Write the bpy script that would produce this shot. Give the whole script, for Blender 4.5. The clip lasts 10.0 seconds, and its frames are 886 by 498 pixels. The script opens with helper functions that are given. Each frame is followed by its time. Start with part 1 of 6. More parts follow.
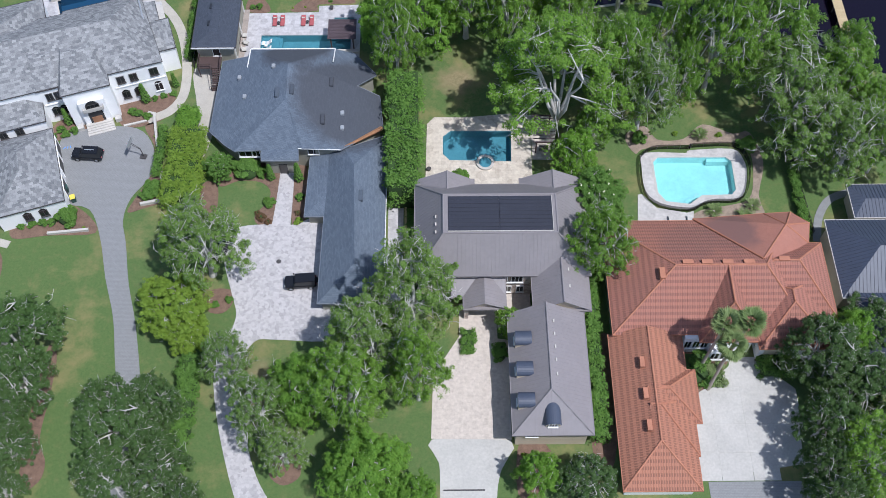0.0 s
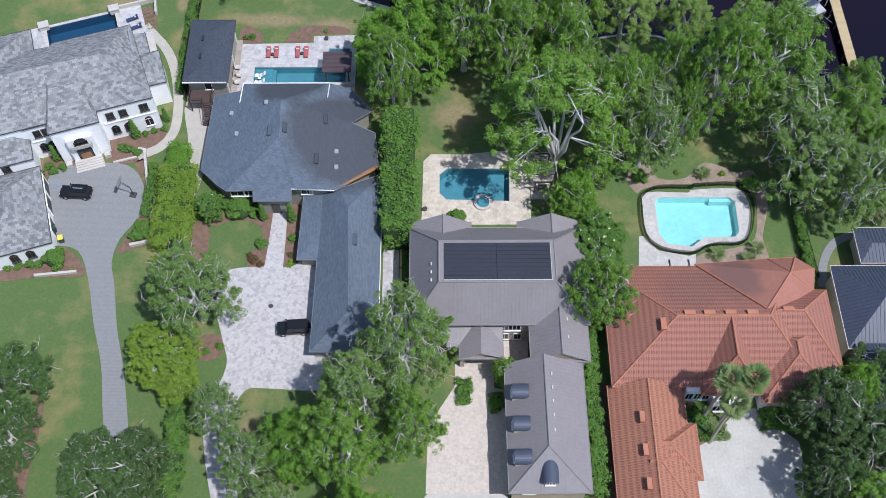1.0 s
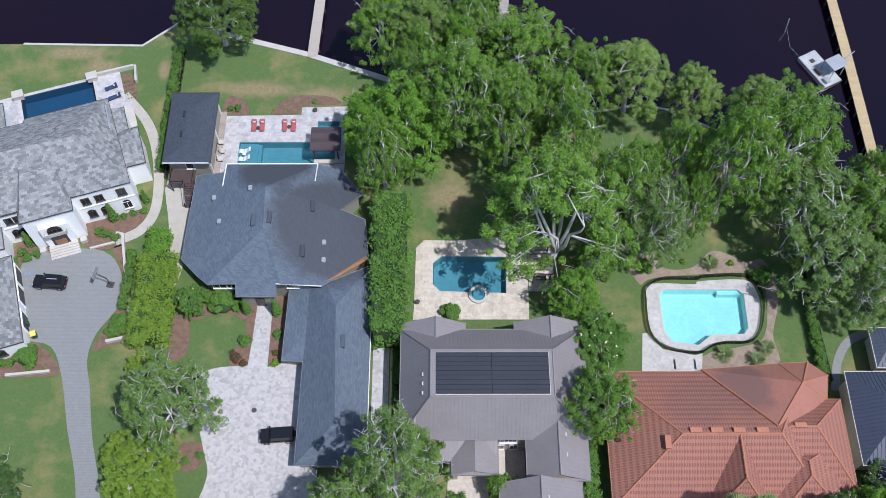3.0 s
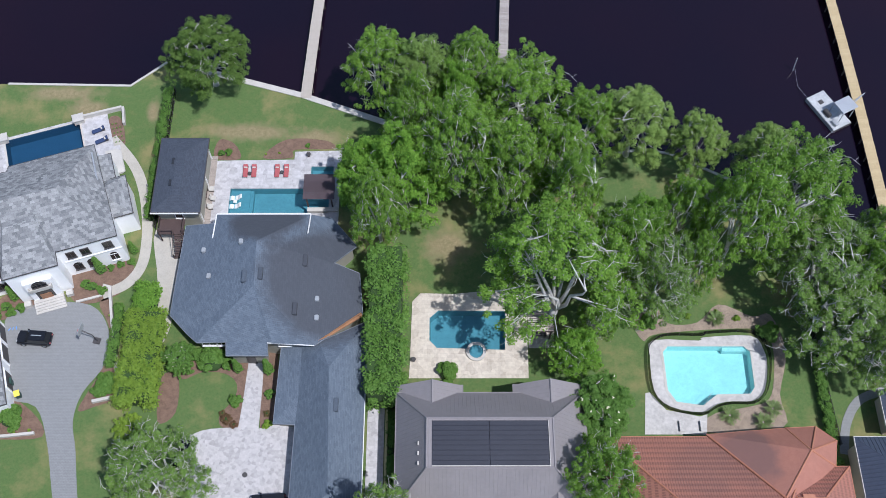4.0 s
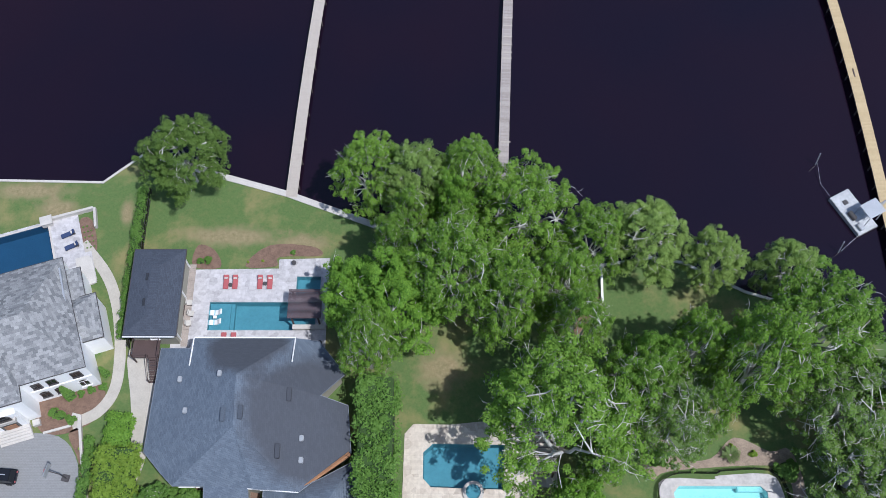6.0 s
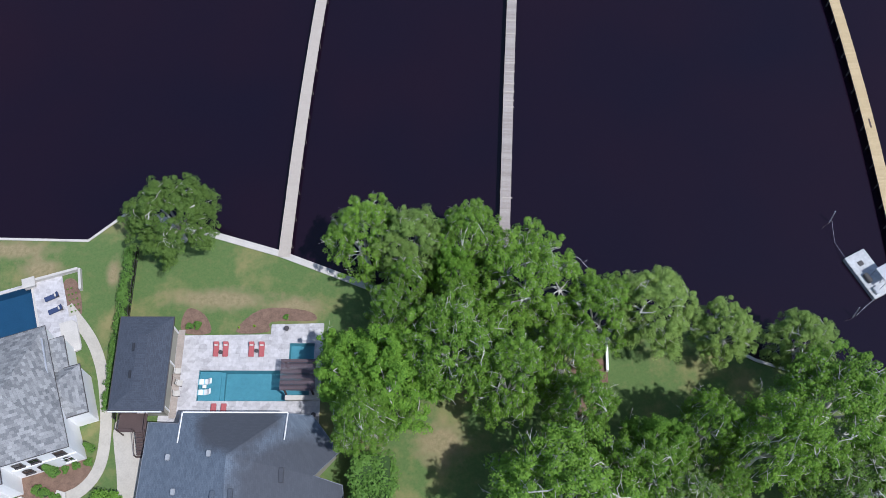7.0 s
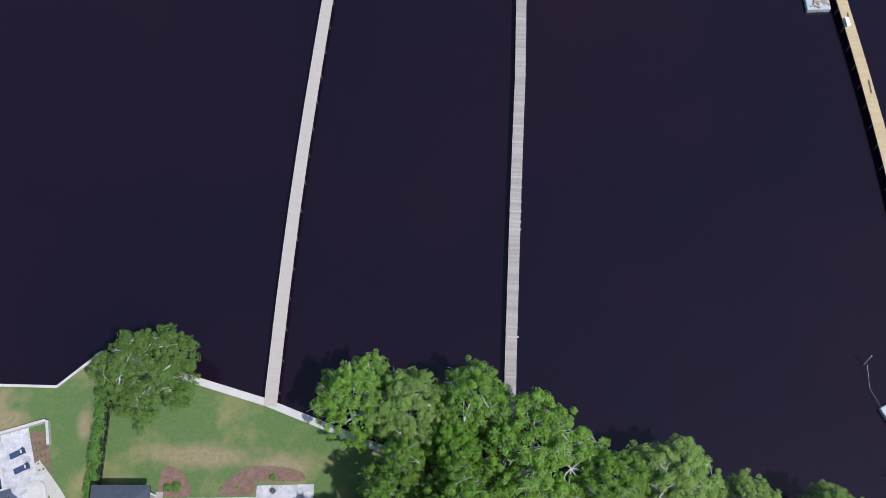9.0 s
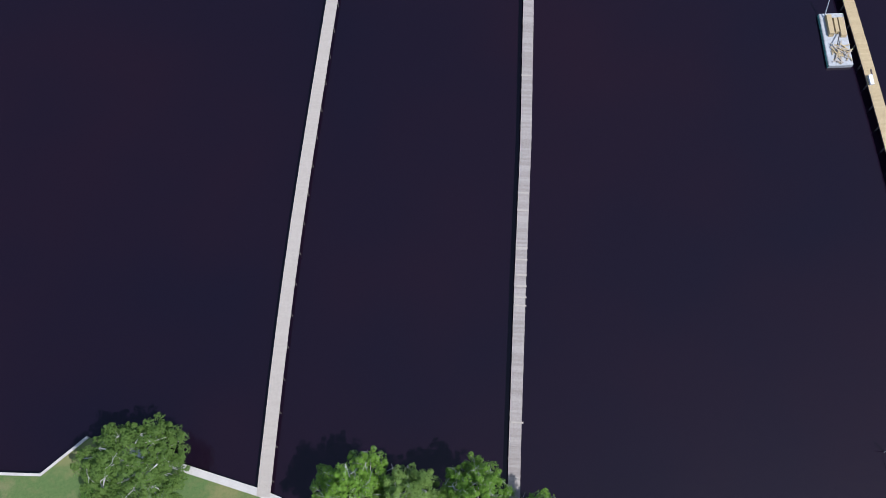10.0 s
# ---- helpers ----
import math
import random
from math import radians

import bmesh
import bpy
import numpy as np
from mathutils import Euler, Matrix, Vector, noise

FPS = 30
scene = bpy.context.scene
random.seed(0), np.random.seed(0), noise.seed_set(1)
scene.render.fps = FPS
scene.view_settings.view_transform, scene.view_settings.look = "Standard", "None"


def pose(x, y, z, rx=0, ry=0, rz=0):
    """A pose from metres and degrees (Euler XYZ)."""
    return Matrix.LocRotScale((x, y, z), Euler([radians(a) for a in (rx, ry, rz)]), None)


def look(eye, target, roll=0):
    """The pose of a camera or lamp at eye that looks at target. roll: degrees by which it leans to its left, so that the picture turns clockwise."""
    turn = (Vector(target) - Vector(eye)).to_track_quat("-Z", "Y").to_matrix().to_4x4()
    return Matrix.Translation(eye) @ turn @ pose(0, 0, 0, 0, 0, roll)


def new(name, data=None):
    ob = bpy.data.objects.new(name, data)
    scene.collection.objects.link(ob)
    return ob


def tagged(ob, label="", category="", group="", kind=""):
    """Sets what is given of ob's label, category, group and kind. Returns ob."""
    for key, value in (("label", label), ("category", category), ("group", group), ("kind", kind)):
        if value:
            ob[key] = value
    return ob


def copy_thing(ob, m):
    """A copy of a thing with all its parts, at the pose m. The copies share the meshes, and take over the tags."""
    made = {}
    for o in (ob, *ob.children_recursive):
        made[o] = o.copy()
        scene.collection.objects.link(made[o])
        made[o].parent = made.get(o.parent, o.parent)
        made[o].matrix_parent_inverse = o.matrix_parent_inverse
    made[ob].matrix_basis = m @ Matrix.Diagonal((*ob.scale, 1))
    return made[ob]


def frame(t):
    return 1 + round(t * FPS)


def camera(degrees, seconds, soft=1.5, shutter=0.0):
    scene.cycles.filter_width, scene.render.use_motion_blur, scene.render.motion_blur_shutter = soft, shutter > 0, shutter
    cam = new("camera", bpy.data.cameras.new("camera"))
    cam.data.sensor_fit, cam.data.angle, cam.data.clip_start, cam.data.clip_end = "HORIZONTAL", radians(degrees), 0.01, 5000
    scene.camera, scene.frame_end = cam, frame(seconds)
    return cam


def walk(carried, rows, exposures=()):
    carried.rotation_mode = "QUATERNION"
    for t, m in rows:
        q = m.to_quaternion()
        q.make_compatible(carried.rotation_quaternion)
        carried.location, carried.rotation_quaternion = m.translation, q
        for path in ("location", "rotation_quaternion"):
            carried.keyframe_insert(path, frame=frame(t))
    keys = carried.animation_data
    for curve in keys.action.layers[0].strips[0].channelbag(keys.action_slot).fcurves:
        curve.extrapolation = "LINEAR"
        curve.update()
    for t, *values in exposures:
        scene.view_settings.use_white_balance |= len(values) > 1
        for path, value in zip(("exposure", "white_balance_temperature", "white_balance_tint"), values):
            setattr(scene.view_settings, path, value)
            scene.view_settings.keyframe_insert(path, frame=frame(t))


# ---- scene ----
cam = camera(48.0, 10.0, soft=0.7)
# seconds, eye, tilt from straight down, lean, heading
PATH = [
    (0.0, 0.01, 0.01, 121.95, 30.301, -0.056, -0.447),
    (0.5, 0.43, 4.11, 122.46, 29.977, -0.041, -0.354),
    (1.0, 0.83, 8.31, 122.94, 29.666, -0.034, -0.266),
    (1.5, 1.19, 12.56, 123.38, 29.336, -0.036, -0.215),
    (2.0, 1.51, 16.89, 123.80, 29.014, -0.045, -0.182),
    (2.5, 1.78, 21.48, 124.16, 28.661, -0.022, -0.121),
    (4.0, 2.50, 36.55, 125.09, 27.498, -0.013, -0.047),
    (4.5, 2.73, 42.04, 125.26, 27.060, -0.037, -0.007),
    (5.0, 2.93, 47.82, 125.39, 26.572, -0.054, 0.024),
    (5.5, 3.10, 53.89, 125.44, 26.005, -0.035, 0.046),
    (7.0, 3.46, 73.08, 125.37, 24.089, 0.015, 0.149),
    (7.5, 3.43, 79.95, 125.26, 23.362, -0.007, 0.138),
    (8.0, 3.40, 87.14, 125.07, 22.547, 0.027, 0.171),
    (8.5, 3.36, 94.53, 124.88, 21.667, 0.023, 0.195),
    (9.0, 3.39, 102.07, 124.56, 20.714, 0.037, 0.236),
    (9.5, 3.34, 109.84, 124.12, 19.734, 0.031, 0.284),
    (10.0, 3.24, 117.74, 123.50, 18.732, 0.059, 0.390),
]
walk(cam, [(t, pose(x, y, z, 0, 0, yaw) @ pose(0, 0, 0, tilt) @ pose(0, 0, 0, 0, 0, lean)) for t, x, y, z, tilt, lean, yaw in PATH], [(0.0, -0.11, 6050, 13.0), (10.0, -0.11, 6050, 13.0)])

# ---- light ----
SUN_DIR = Vector((0.37, -0.27, 0.89)).normalized()
world = bpy.data.worlds.new("sky")
scene.world = world
world.use_nodes = True
_wn = world.node_tree
_sky = _wn.nodes.new("ShaderNodeTexSky")
_sky.sky_type = "NISHITA"
_sky.sun_disc = False
_sky.sun_elevation = math.asin(SUN_DIR.z)
_sky.sun_rotation = math.atan2(SUN_DIR.x, SUN_DIR.y)
_wn.links.new(_sky.outputs[0], _wn.nodes["Background"].inputs[0])
_wn.nodes["Background"].inputs[1].default_value = 0.15
sun_data = bpy.data.lights.new("sun", "SUN")
sun_data.energy = 4.6
sun_data.angle = radians(0.6)
sun_data.color = (1.0, 0.985, 0.965)
sun = new("sun", sun_data)
sun.matrix_world = look((0, 0, 0), tuple(-SUN_DIR))

# ---- materials ----


class Nodes:
    """A small wrapper for building node materials."""

    def __init__(self, name):
        self.m = bpy.data.materials.new(name)
        self.m.use_nodes = True
        self.t = self.m.node_tree
        self.b = self.t.nodes["Principled BSDF"]
        self.out = self.t.nodes["Material Output"]

    def n(self, kind, **kw):
        nd = self.t.nodes.new(kind)
        for k, v in kw.items():
            if k.startswith("_"):
                continue
            nd.inputs[k.replace("__", " ")].default_value = v
        return nd

    def link(self, a, b):
        self.t.links.new(a, b)
        return b

    def pos(self):
        return self.t.nodes.new("ShaderNodeNewGeometry").outputs["Position"]

    def uv(self):
        return self.t.nodes.new("ShaderNodeUVMap").outputs["UV"]

    def noise(self, vec, scale, detail=3.0, rough=0.6):
        nd = self.n("ShaderNodeTexNoise", Scale=scale, Detail=detail, Roughness=rough)
        self.link(vec, nd.inputs["Vector"])
        return nd.outputs["Fac"]

    def ramp(self, fac, stops):
        nd = self.t.nodes.new("ShaderNodeValToRGB")
        el = nd.color_ramp.elements
        while len(el) < len(stops):
            el.new(0.5)
        for e, (p, c) in zip(el, stops):
            e.position = p
            e.color = (*c, 1.0) if len(c) == 3 else c
        self.link(fac, nd.inputs["Fac"])
        return nd.outputs["Color"]

    def mix(self, fac, a, b, mode="MIX"):
        nd = self.t.nodes.new("ShaderNodeMix")
        nd.data_type, nd.blend_type = "RGBA", mode
        for sock, v in ((nd.inputs[0], fac), (nd.inputs[6], a), (nd.inputs[7], b)):
            if isinstance(v, (int, float)):
                sock.default_value = v
            elif isinstance(v, tuple):
                sock.default_value = (*v, 1.0)
            else:
                self.link(v, sock)
        return nd.outputs[2]

    def math(self, op, a, b=0.0):
        nd = self.t.nodes.new("ShaderNodeMath")
        nd.operation = op
        for sock, v in zip(nd.inputs, (a, b)):
            if isinstance(v, (int, float)):
                sock.default_value = v
            else:
                self.link(v, sock)
        return nd.outputs[0]

    def bump(self, height, strength=0.4, distance=0.05):
        nd = self.n("ShaderNodeBump", Strength=strength, Distance=distance)
        self.link(height, nd.inputs["Height"])
        self.link(nd.outputs["Normal"], self.b.inputs["Normal"])

    def done(self, colour, rough=0.8, metal=0.0, spec=0.5):
        if isinstance(colour, tuple):
            self.b.inputs["Base Color"].default_value = (*colour, 1)
        else:
            self.link(colour, self.b.inputs["Base Color"])
        self.b.inputs["Roughness"].default_value = rough
        self.b.inputs["Metallic"].default_value = metal
        self.b.inputs["Specular IOR Level"].default_value = spec
        return self.m


def shade(c, k):
    return tuple(min(1.0, v * k) for v in c)


def plain(name, c, rough=0.7, metal=0.0, var=0.25, grain=6.0, big=0.5, bump=0.15):
    """Two scales of variation over one base colour."""
    s = Nodes(name)
    p = s.pos()
    a = s.noise(p, big, 4.0)
    b = s.noise(p, grain, 5.0)
    col = s.ramp(a, [(0.3, shade(c, 1 - var)), (0.7, shade(c, 1 + var * 0.6))])
    col = s.mix(0.5, col, s.ramp(b, [(0.3, shade(c, 1 - var)), (0.7, shade(c, 1 + var * 0.5))]))
    if bump:
        s.bump(b, bump, 0.03)
    return s.done(col, rough, metal)


def shingle(name, c1, c2, c3, w, h, rough=0.85, mortar=0.012, stain_shade=()):
    """Rows of shingles on a roof slope, in metres of the slope."""
    s = Nodes(name)
    uv = s.uv()
    br = s.n("ShaderNodeTexBrick", Scale=1.0)
    br.inputs["Brick Width"].default_value = w
    br.inputs["Row Height"].default_value = h
    br.inputs["Mortar Size"].default_value = mortar
    br.inputs["Mortar Smooth"].default_value = 0.3
    br.inputs["Bias"].default_value = 0.0
    br.inputs["Color1"].default_value = (*c1, 1)
    br.inputs["Color2"].default_value = (*c2, 1)
    br.inputs["Mortar"].default_value = (*shade(c1, 0.45), 1)
    s.link(uv, br.inputs["Vector"])
    p = s.pos()
    col = s.mix(s.math("MULTIPLY", s.noise(p, 0.3, 6.0, 0.7), 0.75), br.outputs["Color"], c3)
    col = s.mix(0.15, col, s.ramp(s.noise(p, 9.0, 3.0), [(0.3, shade(c1, 0.5)), (0.7, shade(c2, 1.3))]))
    wave = s.math("MULTIPLY", s.noise(p, 0.25, 4.0), 5.0)
    for sx, sy, r, dark in stain_shade:
        off = s.n("ShaderNodeVectorMath")
        off.operation = "DISTANCE"
        flat = s.n("ShaderNodeVectorMath")
        flat.operation = "MULTIPLY"
        flat.inputs[1].default_value = (1, 1, 0)
        s.link(p, flat.inputs[0])
        s.link(flat.outputs[0], off.inputs[0])
        off.inputs[1].default_value = (sx, sy, 0)
        f = s.ramp(s.math("DIVIDE", s.math("ADD", off.outputs["Value"], wave), r + 2.5), [(0.78, (1, 1, 1)), (1.0, (0, 0, 0))])
        col = s.mix(s.math("MULTIPLY", f, 0.78), col, dark)
    s.bump(br.outputs["Fac"], -0.5, 0.03)
    return s.done(col, rough)


def paving(name, c1, c2, joint, w, h, rough=0.8, jsize=0.02, tone=0.35, grain=0.3, cells=0.0, upright=False):
    s = Nodes(name)
    p = s.pos()
    if upright:
        sp, cb = s.n("ShaderNodeSeparateXYZ"), s.n("ShaderNodeCombineXYZ")
        s.link(p, sp.inputs[0])
        s.link(s.math("ADD", sp.outputs[0], sp.outputs[1]), cb.inputs[0])
        s.link(sp.outputs[2], cb.inputs[1])
        p = cb.outputs[0]
    br = s.n("ShaderNodeTexBrick", Scale=1.0)
    br.inputs["Brick Width"].default_value = w
    br.inputs["Row Height"].default_value = h
    br.inputs["Mortar Size"].default_value = jsize
    br.inputs["Color1"].default_value = (*c1, 1)
    br.inputs["Color2"].default_value = (*c2, 1)
    br.inputs["Mortar"].default_value = (*joint, 1)
    s.link(p, br.inputs["Vector"])
    col = s.mix(s.math("MULTIPLY", s.noise(p, 0.4, 5.0), tone), br.outputs["Color"], shade(c1, 0.6))
    col = s.mix(grain, col, s.ramp(s.noise(p, 2.3, 4.0), [(0.35, shade(c1, 0.6)), (0.65, shade(c2, 1.15))]))
    if cells:
        vo = s.n("ShaderNodeTexVoronoi", Scale=1.0 / w)
        s.link(p, vo.inputs["Vector"])
        col = s.mix(cells, col, s.ramp(s.math("FRACT", s.math("MULTIPLY", vo.outputs["Color"], 3.7)), [(0.0, shade(c1, 0.78)), (0.55, c2), (1.0, shade(c2, 1.12))]))
    s.bump(br.outputs["Fac"], -0.3, 0.02)
    return s.done(col, rough)


# dry brown spots of the lawn: centre and half axes
DRY_SPOTS = [(-27, 121.6, 9.5, 2.2), (-16.5, 120.4, 5.0, 2.4), (-41.6, 125.4, 1.3, 3.2), (-56, 128.8, 8, 2.0), (-51.5, 125.8, 4.0, 2.6), (3.2, 102, 4.6, 4.0), (10.8, 38.2, 1.8, 1.8), (-24, 50, 2.5, 6)]


def lawn_material():
    s = Nodes("lawn")
    p = s.pos()
    g = s.ramp(s.noise(p, 3.0, 6.0, 0.7), [(0.3, (0.064, 0.12, 0.034)), (0.7, (0.134, 0.19, 0.062))])
    g = s.mix(0.45, g, s.ramp(s.noise(p, 14.0, 4.0, 0.7), [(0.3, (0.046, 0.098, 0.028)), (0.7, (0.128, 0.188, 0.072))]))
    dry = s.ramp(s.noise(p, 0.13, 5.0, 0.65), [(0.5, (0, 0, 0)), (0.68, (1, 1, 1))])
    g = s.mix(s.math("MULTIPLY", dry, 0.75), g, (0.26, 0.22, 0.1))
    fine = s.ramp(s.noise(p, 0.9, 5.0, 0.7), [(0.52, (0, 0, 0)), (0.75, (1, 1, 1))])
    g = s.mix(s.math("MULTIPLY", fine, 0.4), g, (0.2, 0.17, 0.08))
    edge = s.math("MULTIPLY", s.math("SUBTRACT", s.noise(p, 0.5, 6.0, 0.75), 0.5), 1.6)
    for cx, cy, rx, ry in DRY_SPOTS:
        sc = s.n("ShaderNodeVectorMath")
        sc.operation = "MULTIPLY_ADD"
        sc.inputs[1].default_value = (1 / rx, 1 / ry, 0)
        sc.inputs[2].default_value = (-cx / rx, -cy / ry, 0)
        s.link(p, sc.inputs[0])
        ln = s.n("ShaderNodeVectorMath")
        ln.operation = "LENGTH"
        s.link(sc.outputs[0], ln.inputs[0])
        f = s.ramp(s.math("ADD", ln.outputs["Value"], edge), [(0.35, (1, 1, 1)), (0.95, (0, 0, 0))])
        g = s.mix(s.math("MULTIPLY", f, 0.75), g, s.ramp(s.noise(p, 2.0, 5.0, 0.7), [(0.3, (0.2, 0.16, 0.085)), (0.7, (0.36, 0.27, 0.17))]))
    s.bump(s.noise(p, 25.0, 3.0), 0.6, 0.05)
    return s.done(g, 0.95, spec=0.2)


def leaf_material(name, dark, light, moss=0.0):
    s = Nodes(name)
    geo = s.t.nodes.new("ShaderNodeNewGeometry")
    info = s.t.nodes.new("ShaderNodeObjectInfo")
    col = s.ramp(geo.outputs["Random Per Island"], [(0.0, shade(dark, 1.25)), (0.6, light), (1.0, shade(light, 1.2))])
    big = s.noise(geo.outputs["Position"], 0.45, 3.0)
    col = s.mix(s.ramp(big, [(0.35, (0, 0, 0)), (0.7, (0.55, 0.55, 0.55))]), col, shade(light, 1.15))
    col = s.mix(s.math("MULTIPLY", info.outputs["Random"], 0.35), col, (0.09, 0.19, 0.04), "MIX")
    if moss:
        f = s.ramp(geo.outputs["Random Per Island"], [(1 - moss, (0, 0, 0)), (1 - moss + 0.01, (1, 1, 1))])
        col = s.mix(f, col, (0.3, 0.33, 0.26))
    s.done(col, 0.6, spec=0.25)
    tr = s.t.nodes.new("ShaderNodeBsdfTranslucent")
    s.link(col, tr.inputs["Color"])
    mx = s.t.nodes.new("ShaderNodeMixShader")
    mx.inputs[0].default_value = 0.42
    s.link(s.b.outputs[0], mx.inputs[1])
    s.link(tr.outputs[0], mx.inputs[2])
    s.link(mx.outputs[0], s.out.inputs["Surface"])
    return s.m


def pool_water(name, tint, clear=0.9):
    s = Nodes(name)
    p = s.pos()
    tp = s.t.nodes.new("ShaderNodeBsdfTransparent")
    tp.inputs["Color"].default_value = (*tint, 1)
    gl = s.t.nodes.new("ShaderNodeBsdfGlossy")
    gl.inputs["Roughness"].default_value = 0.06
    fr = s.t.nodes.new("ShaderNodeFresnel")
    fr.inputs["IOR"].default_value = 1.33
    bp = s.n("ShaderNodeBump", Strength=0.15, Distance=0.03)
    s.link(s.noise(p, 2.5, 3.0), bp.inputs["Height"])
    s.link(bp.outputs[0], gl.inputs["Normal"])
    s.link(bp.outputs[0], fr.inputs["Normal"])
    mx = s.t.nodes.new("ShaderNodeMixShader")
    s.link(fr.outputs[0], mx.inputs[0])
    s.link(tp.outputs[0], mx.inputs[1])
    s.link(gl.outputs[0], mx.inputs[2])
    s.link(mx.outputs[0], s.out.inputs["Surface"])
    return s.m


def river_material():
    s = Nodes("river_water")
    p = s.pos()
    col = s.ramp(s.noise(p, 0.015, 3.0), [(0.3, (0.005, 0.0036, 0.0108)), (0.7, (0.012, 0.0043, 0.0098))])
    h = s.math("ADD", s.noise(p, 0.5, 4.0), s.math("MULTIPLY", s.noise(p, 2.2, 3.0), 0.4))
    s.bump(h, 0.12, 0.15)
    return s.done(col, 0.13, spec=0.33)


def plank_material(name, c1, c2, along="y"):
    """Boards across a deck, each with its own tone."""
    s = Nodes(name)
    geo = s.t.nodes.new("ShaderNodeNewGeometry")
    col = s.ramp(geo.outputs["Random Per Island"], [(0.0, c1), (1.0, c2)])
    col = s.mix(0.35, col, s.ramp(s.noise(geo.outputs["Position"], 4.0, 4.0), [(0.3, shade(c1, 0.75)), (0.7, shade(c2, 1.15))]))
    return s.done(col, 0.85, spec=0.3)


M = {}
M["lawn"] = lawn_material()
M["mulch"] = plain("mulch", (0.19, 0.12, 0.085), 0.95, var=0.5, grain=9.0, big=1.2, bump=0.6)
M["pale_mulch"] = plain("pale_pine_straw", (0.3, 0.235, 0.18), 0.95, var=0.45, grain=7.0, big=1.0, bump=0.6)
M["river"] = river_material()
M["concrete"] = plain("pale_concrete", (0.47, 0.455, 0.42), 0.85, var=0.22, grain=3.0, big=0.25)
M["walkway"] = plain("cream_walkway", (0.44, 0.41, 0.355), 0.85, var=0.2, grain=5.0, big=0.6)
M["grey_pavers"] = paving("grey_pavers", (0.225, 0.23, 0.23), (0.25, 0.255, 0.255), (0.19, 0.19, 0.19), 0.4, 0.2, tone=0.1, grain=0.1)
M["white_pavers"] = paving("mottled_pale_pavers", (0.37, 0.352, 0.348), (0.49, 0.468, 0.46), (0.42, 0.405, 0.405), 0.42, 0.3, tone=0.25, cells=0.5)
M["sand_pavers"] = paving("sand_pavers", (0.5, 0.435, 0.375), (0.57, 0.505, 0.44), (0.46, 0.4, 0.345), 0.45, 0.45, tone=0.25, jsize=0.012, cells=0.25)
M["travertine"] = paving("travertine", (0.46, 0.39, 0.32), (0.62, 0.56, 0.47), (0.4, 0.34, 0.28), 0.9, 0.6, tone=0.35, cells=0.35)
M["silver_travertine"] = paving("silver_travertine", (0.36, 0.345, 0.345), (0.545, 0.53, 0.535), (0.34, 0.325, 0.315), 0.9, 0.6, tone=0.3, cells=0.35)
M["worn_deck"] = plain("worn_pool_deck", (0.5, 0.48, 0.46), 0.9, var=0.35, grain=2.2, big=0.5)
M["stone"] = plain("pale_stone", (0.5, 0.475, 0.435), 0.85, var=0.2)
M["stucco"] = plain("white_stucco", (0.86, 0.86, 0.85), 0.8, var=0.06, grain=8.0)
M["cream"] = plain("cream_wall", (0.55, 0.47, 0.36), 0.85, var=0.12)
M["sage"] = plain("sage_siding", (0.32, 0.31, 0.26), 0.8, var=0.12)
M["brick"] = paving("mixed_brick", (0.26, 0.17, 0.14), (0.6, 0.52, 0.46), (0.5, 0.47, 0.42), 0.4, 0.14, cells=0.4, upright=True)
M["white_trim"] = plain("white_trim", (0.75, 0.75, 0.74), 0.5, var=0.06)
M["dark_trim"] = plain("dark_trim", (0.06, 0.055, 0.055), 0.5, var=0.2)
M["glass"] = plain("dark_window_glass", (0.02, 0.022, 0.025), 0.08, var=0.1, bump=0)
M["slate"] = shingle("grey_slate", (0.075, 0.08, 0.088), (0.38, 0.385, 0.38), (0.19, 0.195, 0.2), 0.6, 0.4, mortar=0.006)
# first dark patch is a stain, second paints shade on the north slope
M["blue_shingle"] = shingle("blue_grey_shingle", (0.08, 0.105, 0.14), (0.145, 0.18, 0.225), (0.1, 0.125, 0.16), 0.55, 0.25, stain_shade=[(-13.0, 94.0, 9.6, (0.047, 0.049, 0.058)), (-21.8, 103.6, 5.4, (0.047, 0.049, 0.058))])
M["navy_shingle"] = shingle("dark_navy_shingle", (0.037, 0.046, 0.064), (0.062, 0.075, 0.1), (0.045, 0.055, 0.075), 0.5, 0.22)
M["terracotta"] = shingle("terracotta_tile", (0.375, 0.152, 0.105), (0.415, 0.175, 0.122), (0.21, 0.108, 0.088), 0.32, 0.42, rough=0.8, mortar=0.004, stain_shade=[(39.5, 70.0, 4.6, (0.17, 0.095, 0.085)), (34.0, 68.5, 4.4, (0.19, 0.105, 0.09)), (29.8, 44.6, 2.2, (0.17, 0.1, 0.088))])
M["terracotta_rib"] = shingle("terracotta_cap", (0.385, 0.156, 0.11), (0.425, 0.18, 0.126), (0.21, 0.108, 0.088), 0.32, 0.42, rough=0.8, mortar=0.004)
M["terracotta_new"] = shingle("newer_terracotta_tile", (0.39, 0.16, 0.095), (0.45, 0.195, 0.12), (0.25, 0.12, 0.085), 0.32, 0.42, rough=0.8, mortar=0.004)
M["ridge_tile"] = plain("ridge_tile", (0.42, 0.175, 0.105), 0.75, var=0.3)
M["metal_roof"] = plain("grey_metal_roof", (0.232, 0.213, 0.217), 0.55, metal=0.0, var=0.12, grain=2.0, big=0.3, bump=0.05)
M["metal_seam"] = plain("grey_metal_seam", (0.222, 0.204, 0.208), 0.55, metal=0.0, var=0.1, bump=0.0)
M["blue_metal"] = plain("slate_blue_metal_roof", (0.055, 0.068, 0.1), 0.5, metal=0.0, var=0.15, grain=2.0)
